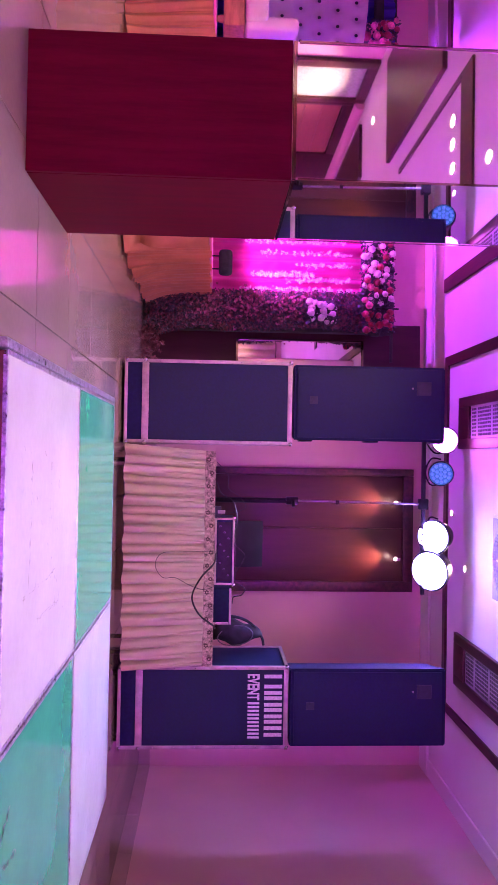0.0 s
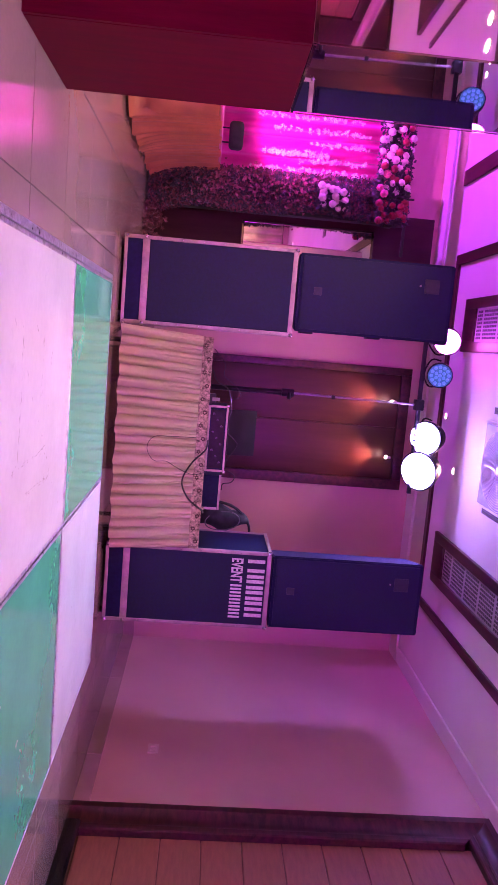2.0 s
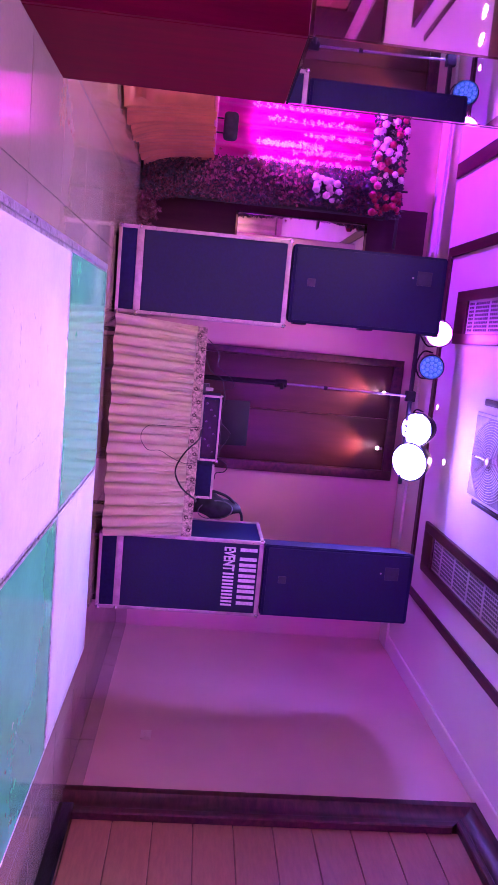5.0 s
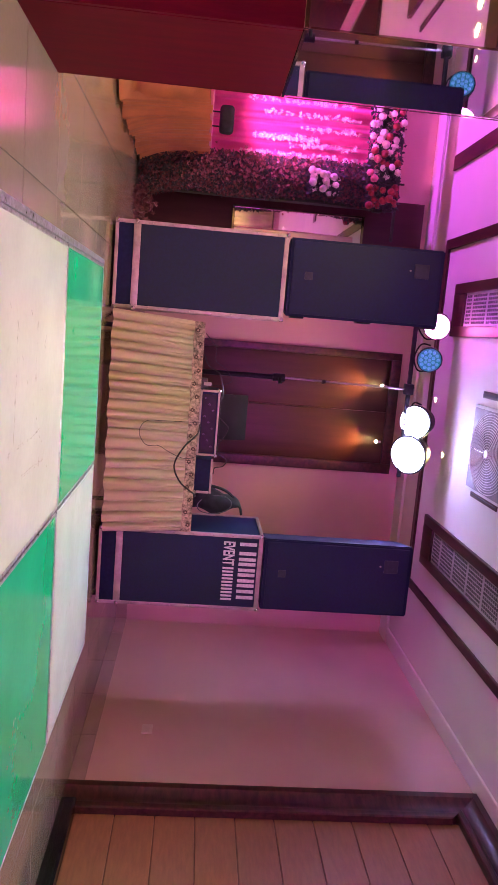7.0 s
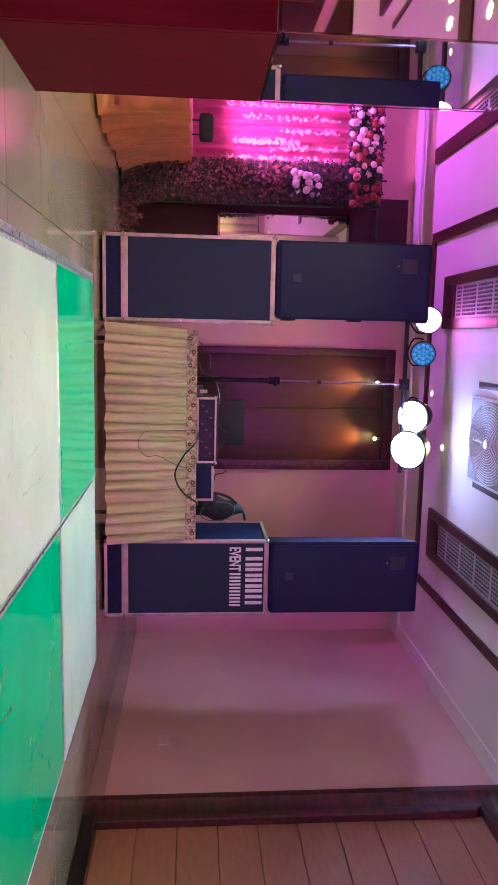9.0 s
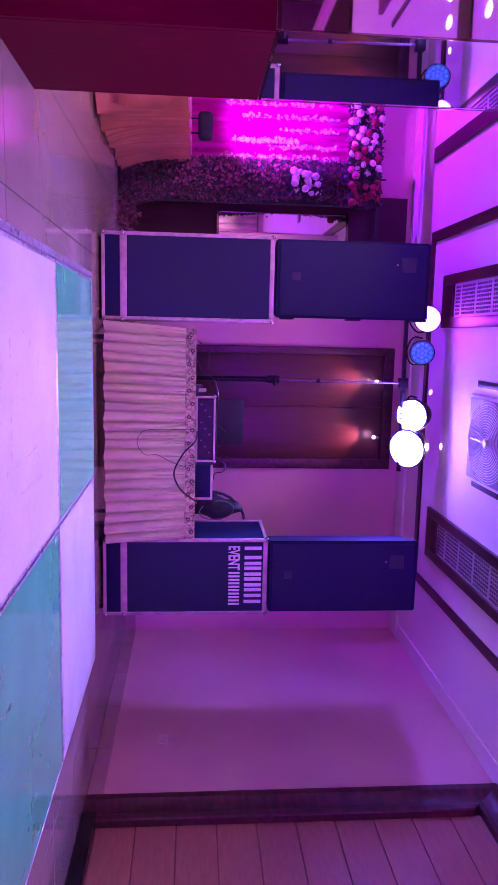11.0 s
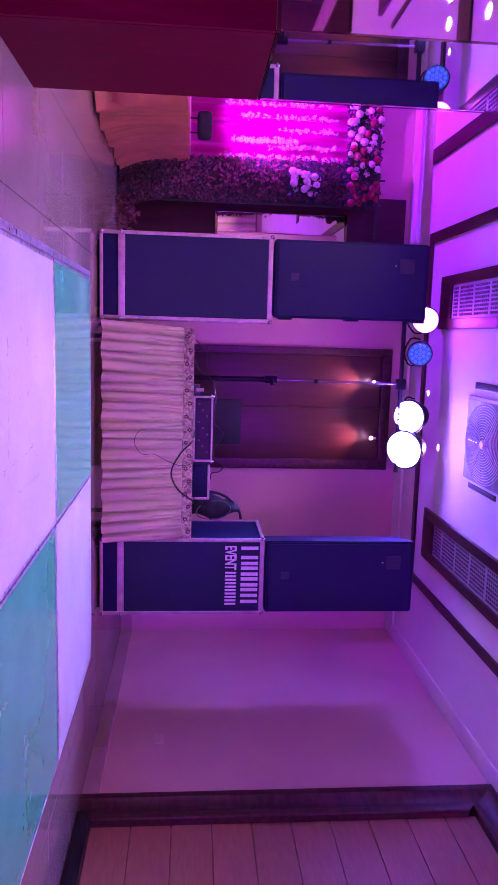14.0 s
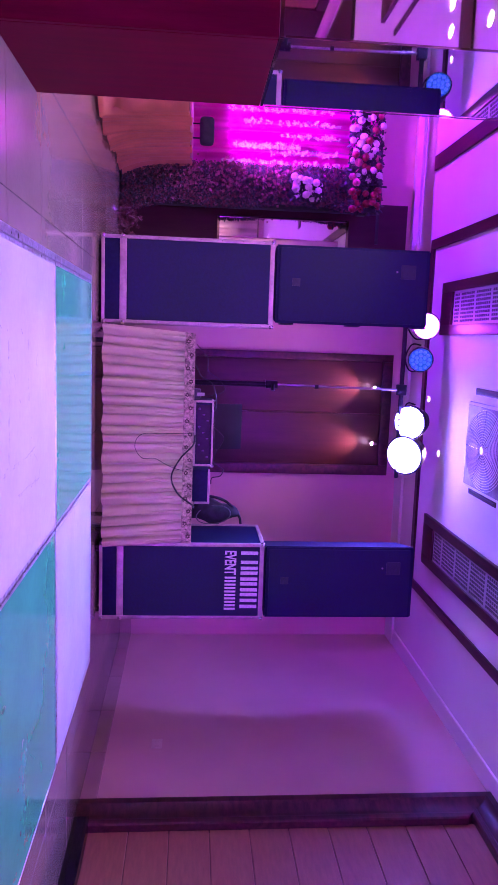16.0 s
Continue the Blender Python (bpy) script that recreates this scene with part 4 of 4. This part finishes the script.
part("cloth", sheet(200, 4, satin(-2.62, -1.5), 0.004), M_SATIN, bd, "pink satin", smooth=70)
part("cloth", sheet(200, 4, satin(-5.2, -2.63), 0.004), M_BLUE, bd, "blue satin", smooth=70)
part("rail", rod(bmesh.new(), (-5.2, 7.02, 2.43), (-0.95, 7.02, 2.43), 0.016), M_STEM, bd)


# flowers: many small closed petals
def rose(bm, at, r, facing):
    """A closed bloom whose surface winds into overlapping petals, opening along facing."""
    rot = Vector(facing).to_track_quat("Z", "Y").to_matrix().to_4x4()
    turn, hand = R.uniform(0, 6.28), R.choice((-1, 1))
    bmesh.ops.create_uvsphere(bm, u_segments=20, v_segments=12, radius=1)
    for v in bm.verts:
        a = math.atan2(v.co.y, v.co.x)
        up = v.co.z
        ring = math.sin(5 * a * hand + 7 * up + turn)
        inner = math.sin(2 * a * hand + 16 * up)
        s = 0.92 + 0.13 * ring * (1 - up * up) + (0.10 * inner if up > 0.2 else 0)
        v.co = Vector((v.co.x * s, v.co.y * s, (up * 0.72 + 0.10 * ring * max(0, up)) * (0.95 + 0.08 * inner)))
    bmesh.ops.transform(bm, matrix=Matrix.Translation(at) @ rot @ Matrix.Scale(r, 4), verts=bm.verts[:])


def blossom_mesh(count, place, size, seed, petals_n=4):
    """Small star blossoms and leaves, each a few bent quads, joined."""
    rr = random.Random(seed)
    verts, faces = [], []
    for _ in range(count):
        c = Vector(place(rr))
        axis = Vector((rr.gauss(0, 0.7), -1, rr.gauss(0, 0.7))).normalized()
        q = axis.to_track_quat("Z", "Y")
        s = size * rr.uniform(0.6, 1.35)
        a0 = rr.uniform(0, 6.28)
        for k in range(petals_n):
            a = a0 + 2 * math.pi * k / petals_n
            d = Vector((math.cos(a), math.sin(a), 0))
            n = Vector((-d.y, d.x, 0))
            lift = rr.uniform(0.1, 0.6)
            pts = (Vector((0, 0, 0)), d * 0.55 * s + n * 0.34 * s + Vector((0, 0, 0.3 * lift * s)), d * s + Vector((0, 0, lift * s)), d * 0.55 * s - n * 0.34 * s + Vector((0, 0, 0.3 * lift * s)))
            b = len(verts)
            verts += [c + q @ p for p in pts]
            faces.append((b, b + 1, b + 2, b + 3))
    me = bpy.data.meshes.new("blossom")
    me.from_pydata([v[:] for v in verts], [], faces)
    return me


def stuff(name, me, material, parent, label=""):
    me.materials.append(material)
    ob = new(name, me)
    ob.parent = parent
    ob.matrix_parent_inverse = parent.matrix_world.inverted()
    return tagged(ob, label, kind="stuff")


# flower pillar beside the stage
fp = thing("flower_pillar", (-1.25, 6.8, 0), "tall pillar covered in dusky red blossoms and leaves", "flower decoration")
part("post", cbox(-1.50, -1.20, 6.80, 6.92, 0.0, 2.40, 0.01), M_STEM, fp, "dark wire post")


def in_pillar(rr):
    z = rr.uniform(0.02, 2.33)
    edge = -1.205 - 0.02 * math.sin(z * 5) + 0.12 * max(0, 1 - z / 0.5)
    return (rr.uniform(-1.56, edge), rr.uniform(6.66, 6.82), z)


stuff("leaves", blossom_mesh(4200, in_pillar, 0.021, 1, 3), M_LEAF, fp, "dark green leaves")
stuff("blossoms", blossom_mesh(4600, in_pillar, 0.015, 2, 5), M_DRYF, fp, "dusky red blossoms")
stuff("pale_blossoms", blossom_mesh(230, lambda rr: (rr.gauss(-1.40, 0.07), rr.uniform(6.64, 6.70), rr.uniform(0.4, 1.5)), 0.017, 3, 5), M_PALE, fp, "pale pink blossoms")
stuff("foot_blossoms", blossom_mesh(160, lambda rr: (rr.gauss(-1.05, 0.07), rr.uniform(6.58, 6.75), abs(rr.gauss(0.06, 0.05))), 0.035, 9, 5), M_DRYF, fp)


def bunch(name, x0, x1, z0, z1, y, n, r, mats, label):
    b = thing(name, ((x0 + x1) / 2, y, (z0 + z1) / 2), label, "flowers", "rose bunches")
    spots = []
    for _ in range(2500):
        p = Vector((R.uniform(x0, x1), y + R.uniform(-0.03, 0.05), R.uniform(z0, z1)))
        if all((p - q).length > r * 1.42 for q in spots):
            spots.append(p)
        if len(spots) >= n:
            break
    cx, cz = (x0 + x1) / 2, (z0 + z1) / 2
    for k, p in enumerate(spots):
        bm = bmesh.new()
        rose(bm, p, r * R.uniform(0.8, 1.1), (2.2 * (p.x - cx) + R.gauss(0, 0.2), -1, 2.2 * (p.z - cz) + R.gauss(0, 0.2)))
        part("rose", bm, mats[k % len(mats)], b, smooth=80)
    stuff("greenery", blossom_mesh(200, lambda rr: (rr.uniform(x0 - 0.01, x1 + 0.01), y + rr.uniform(0.0, 0.07), rr.uniform(z0 - 0.01, z1 + 0.005)), 0.034, int(1000 * (x0 + 9) + 7), 3), M_LEAF, b)


bunch("rose_bunch", -1.47, -1.27, 1.55, 1.80, 6.61, 18, 0.034, [M_ROSEW], "bunch of white roses on the flower pillar")
bunch("rose_bunch", -1.38, -1.19, 2.08, 2.34, 6.61, 17, 0.035, [M_ROSER], "bunch of red roses on top of the flower pillar")
bunch("rose_bunch", -1.54, -1.42, 2.05, 2.33, 6.60, 10, 0.034, [M_ROSEW, M_ROSEW, M_ROSEP], "row of white roses beside the flower pillar")
bunch("rose_bunch", -1.68, -1.54, 2.07, 2.33, 6.60, 10, 0.035, [M_ROSER, M_ROSEP, M_ROSER, M_ROSEW], "row of red and pink roses")
bunch("rose_bunch", -2.06, -1.68, 2.06, 2.35, 6.62, 24, 0.036, [M_ROSEW, M_ROSEW, M_ROSEW, M_ROSER], "bunch of white roses with a few red ones")
part("tie_rod", rod(bmesh.new(), (-1.405, 6.63, 2.02), (-1.405, 6.63, 2.40), 0.009, n=10), M_STEM, fp, "dark metal rod")
for k in range(7):
    x = -2.08 - k * 0.30
    bunch("rose_bunch", x - 0.28, x, 2.06, 2.36, 6.64, 26, 0.037, ([M_ROSER, M_ROSEP], [M_ROSEW], [M_ROSER, M_ROSER, M_ROSEW])[k % 3], "bunch of roses in the garland above the stage")
gb = thing("garland_beam", (-3.0, 6.75, 2.2), "dark beam carrying the rose garland over the stage", "beam")
part("beam", cbox(-4.6, -1.16, 6.70, 6.78, 2.16, 2.24, 0.006), M_STEM, gb)
part("post", cbox(-4.6, -4.5, 6.70, 6.78, SZ, 2.16, 0.006), M_STEM, gb)

# hanging strings of pale blossoms before the satin
for k, (x, z0, z1, n) in enumerate(((-1.62, 0.9, 2.05, 150), (-1.71, 1.35, 2.02, 110), (-1.76, 1.00, 1.62, 210), (-1.86, 1.45, 2.0, 100), (-1.97, 1.1, 2.0, 120), (-2.08, 0.95, 1.95, 110), (-2.25, 0.9, 2.0, 110))):
    s = thing("flower_string", (x, 6.86, z1), "hanging string of pale blossoms before the satin", "flower string", "flower strings")
    part("thread", rod(bmesh.new(), (x, 6.88, z0), (x, 7.015, 2.445), 0.002, n=6), M_CABLEW, s)
    stuff("blossoms", blossom_mesh(int(n * 0.6), lambda rr: (rr.gauss(x, 0.011), 6.87 + rr.uniform(-0.03, 0.03), rr.uniform(z0, z1)), 0.017, 40 + k, 4), M_ROSEW, s)

# LED uplight on the stage
ul = thing("uplight", (-1.62, 6.05, SZ), "black LED uplight standing on the stage", "stage lamp")
part("housing", cbox(-1.742, -1.528, 5.985, 6.085, 0.70, 0.815, 0.042, 5), M_BAG, ul, smooth=80)
for x in (-1.69, -1.58):
    part("foot", rod(bmesh.new(), (x, 6.035, SZ), (x, 6.035, 0.712), 0.006, n=10), M_PLAST, ul)
part("lens", cbox(-1.70, -1.61, 6.088, 6.106, 0.73, 0.795, 0.004, 1), glow("magenta lens", (1.0, 0.05, 0.85), 10), ul, "magenta lens")
spot("uplight_lamp", (-1.68, 6.17, 0.83), (-2.02, 6.95, 1.62), 62, (1.0, 0.14, 0.78), 80, 0.7, 0.06, ul)
# second uplight is unseen, added to wash the ceiling violet
u2 = thing("uplight", (-3.6, 6.5, SZ), "round black LED uplight, unseen and added for the violet ceiling", "stage lamp")
part("housing", rod(bmesh.new(), (-3.6, 6.46, 0.74), (-3.6, 6.54, 0.80), 0.08, 0.07, 24), M_PLAST, u2)
part("yoke", sweep([(-3.70, 6.5, 0.77), (-3.70, 6.5, 0.67), (-3.66, 6.5, SZ + 0.008), (-3.54, 6.5, SZ + 0.008), (-3.50, 6.5, 0.67), (-3.50, 6.5, 0.77)], 0.008, 6, 4), M_PLAST, u2)
spot("uplight_lamp", (-3.6, 6.58, 0.85), (-2.3, 6.85, 2.83), 195, (0.62, 0.07, 1.0), 110, 0.8, 0.06, u2)

# high-backed white sofa on the stage
so = thing("stage_sofa", (-4.1, 6.3, SZ), "high-backed white tufted sofa on the stage", "sofa")
part("base", cbox(-5.0, -3.62, 5.95, 6.55, SZ + 0.06, SZ + 0.24, 0.02), M_WOODT, so, "tan wooden base")
part("seat", cbox(-4.98, -3.66, 5.92, 6.45, SZ + 0.242, SZ + 0.44, 0.05, 4), M_SOFA, so)


def tuft(u, v):
    x, z = -4.98 + u * 1.34, SZ + 0.44 + v * 0.88
    d = 0.0
    for i in range(9):
        for j in range(5):
            tx, tz = -4.9 + i * 0.15 + (0.075 if j % 2 else 0), SZ + 0.56 + j * 0.17
            d += 0.050 * math.exp(-(((x - tx) / 0.035) ** 2 + ((z - tz) / 0.035) ** 2))
    return (x, 6.38 + d + 0.02 * abs(u - 0.5), z + 0.06 * math.sin(u * math.pi) * v)


part("backrest", sheet(120, 80, tuft, 0.10), M_SOFA, so, "button-tufted backrest", smooth=70)
for i in range(9):
    for j in range(5):
        bx_, bz_ = -4.9 + i * 0.15 + (0.075 if j % 2 else 0), SZ + 0.56 + j * 0.17
        if bx_ < -3.68:
            part("button", ball(bmesh.new(), (bx_, 6.40, bz_ + 0.03), 0.016, (1, 0.6, 1), 8), M_LABEL, so, "dark upholstery button")
part("armrest", cbox(-3.72, -3.60, 5.95, 6.5, SZ + 0.24, SZ + 0.70, 0.05, 4), M_SOFA, so)
for x in (-4.9, -3.70):
    for y in (6.0, 6.5):
        part("leg", rod(bmesh.new(), (x, y, SZ), (x, y, SZ + 0.061), 0.025, 0.035), M_WOODT, so)

# ---------------------------------------------------------------- floor of large tiles
floor = setting("floor", cbox(WEST - T, EAST + T, SOUTH - T, NORTH + T, -0.15, -0.006), M_GROUT, "large glossy beige vitrified floor tiles", "floor")
S, GAP = 0.6, 0.0028
me = None
far = bmesh.new()
x = -0.51 - 9 * S
while x < EAST:
    y = 3.345 - 21 * S
    while y < NORTH:
        a, b, c, d = max(x, WEST), min(x + S, EAST), max(y, SOUTH), min(y + S, NORTH)
        if b - a > 0.02 and d - c > 0.02:
            whole = b - a > S - 1e-6 and d - c > S - 1e-6
            w, l = (b - a) / 2 - GAP, (d - c) / 2 - GAP
            if c < -2.6:
                box(far, a + GAP, b - GAP, c + GAP, d - GAP, -0.006, 0)
            elif whole and me:
                ob = new("tile", me)
                ob.matrix_world = Matrix.Translation((a + S / 2, c + S / 2, 0))
                ob.parent = floor
            else:
                ob = meshob("tile", cbox(-w, w, -l, l, -0.006, 0, 0.0012, 1), M_TILE)
                ob.matrix_world = Matrix.Translation(((a + b) / 2, (c + d) / 2, 0))
                ob.parent = floor
                if whole:
                    me = ob.data
        y += S
    x += S
tagged(part("distant_tiles", far, M_TILE, floor, smooth=None), kind="stuff")
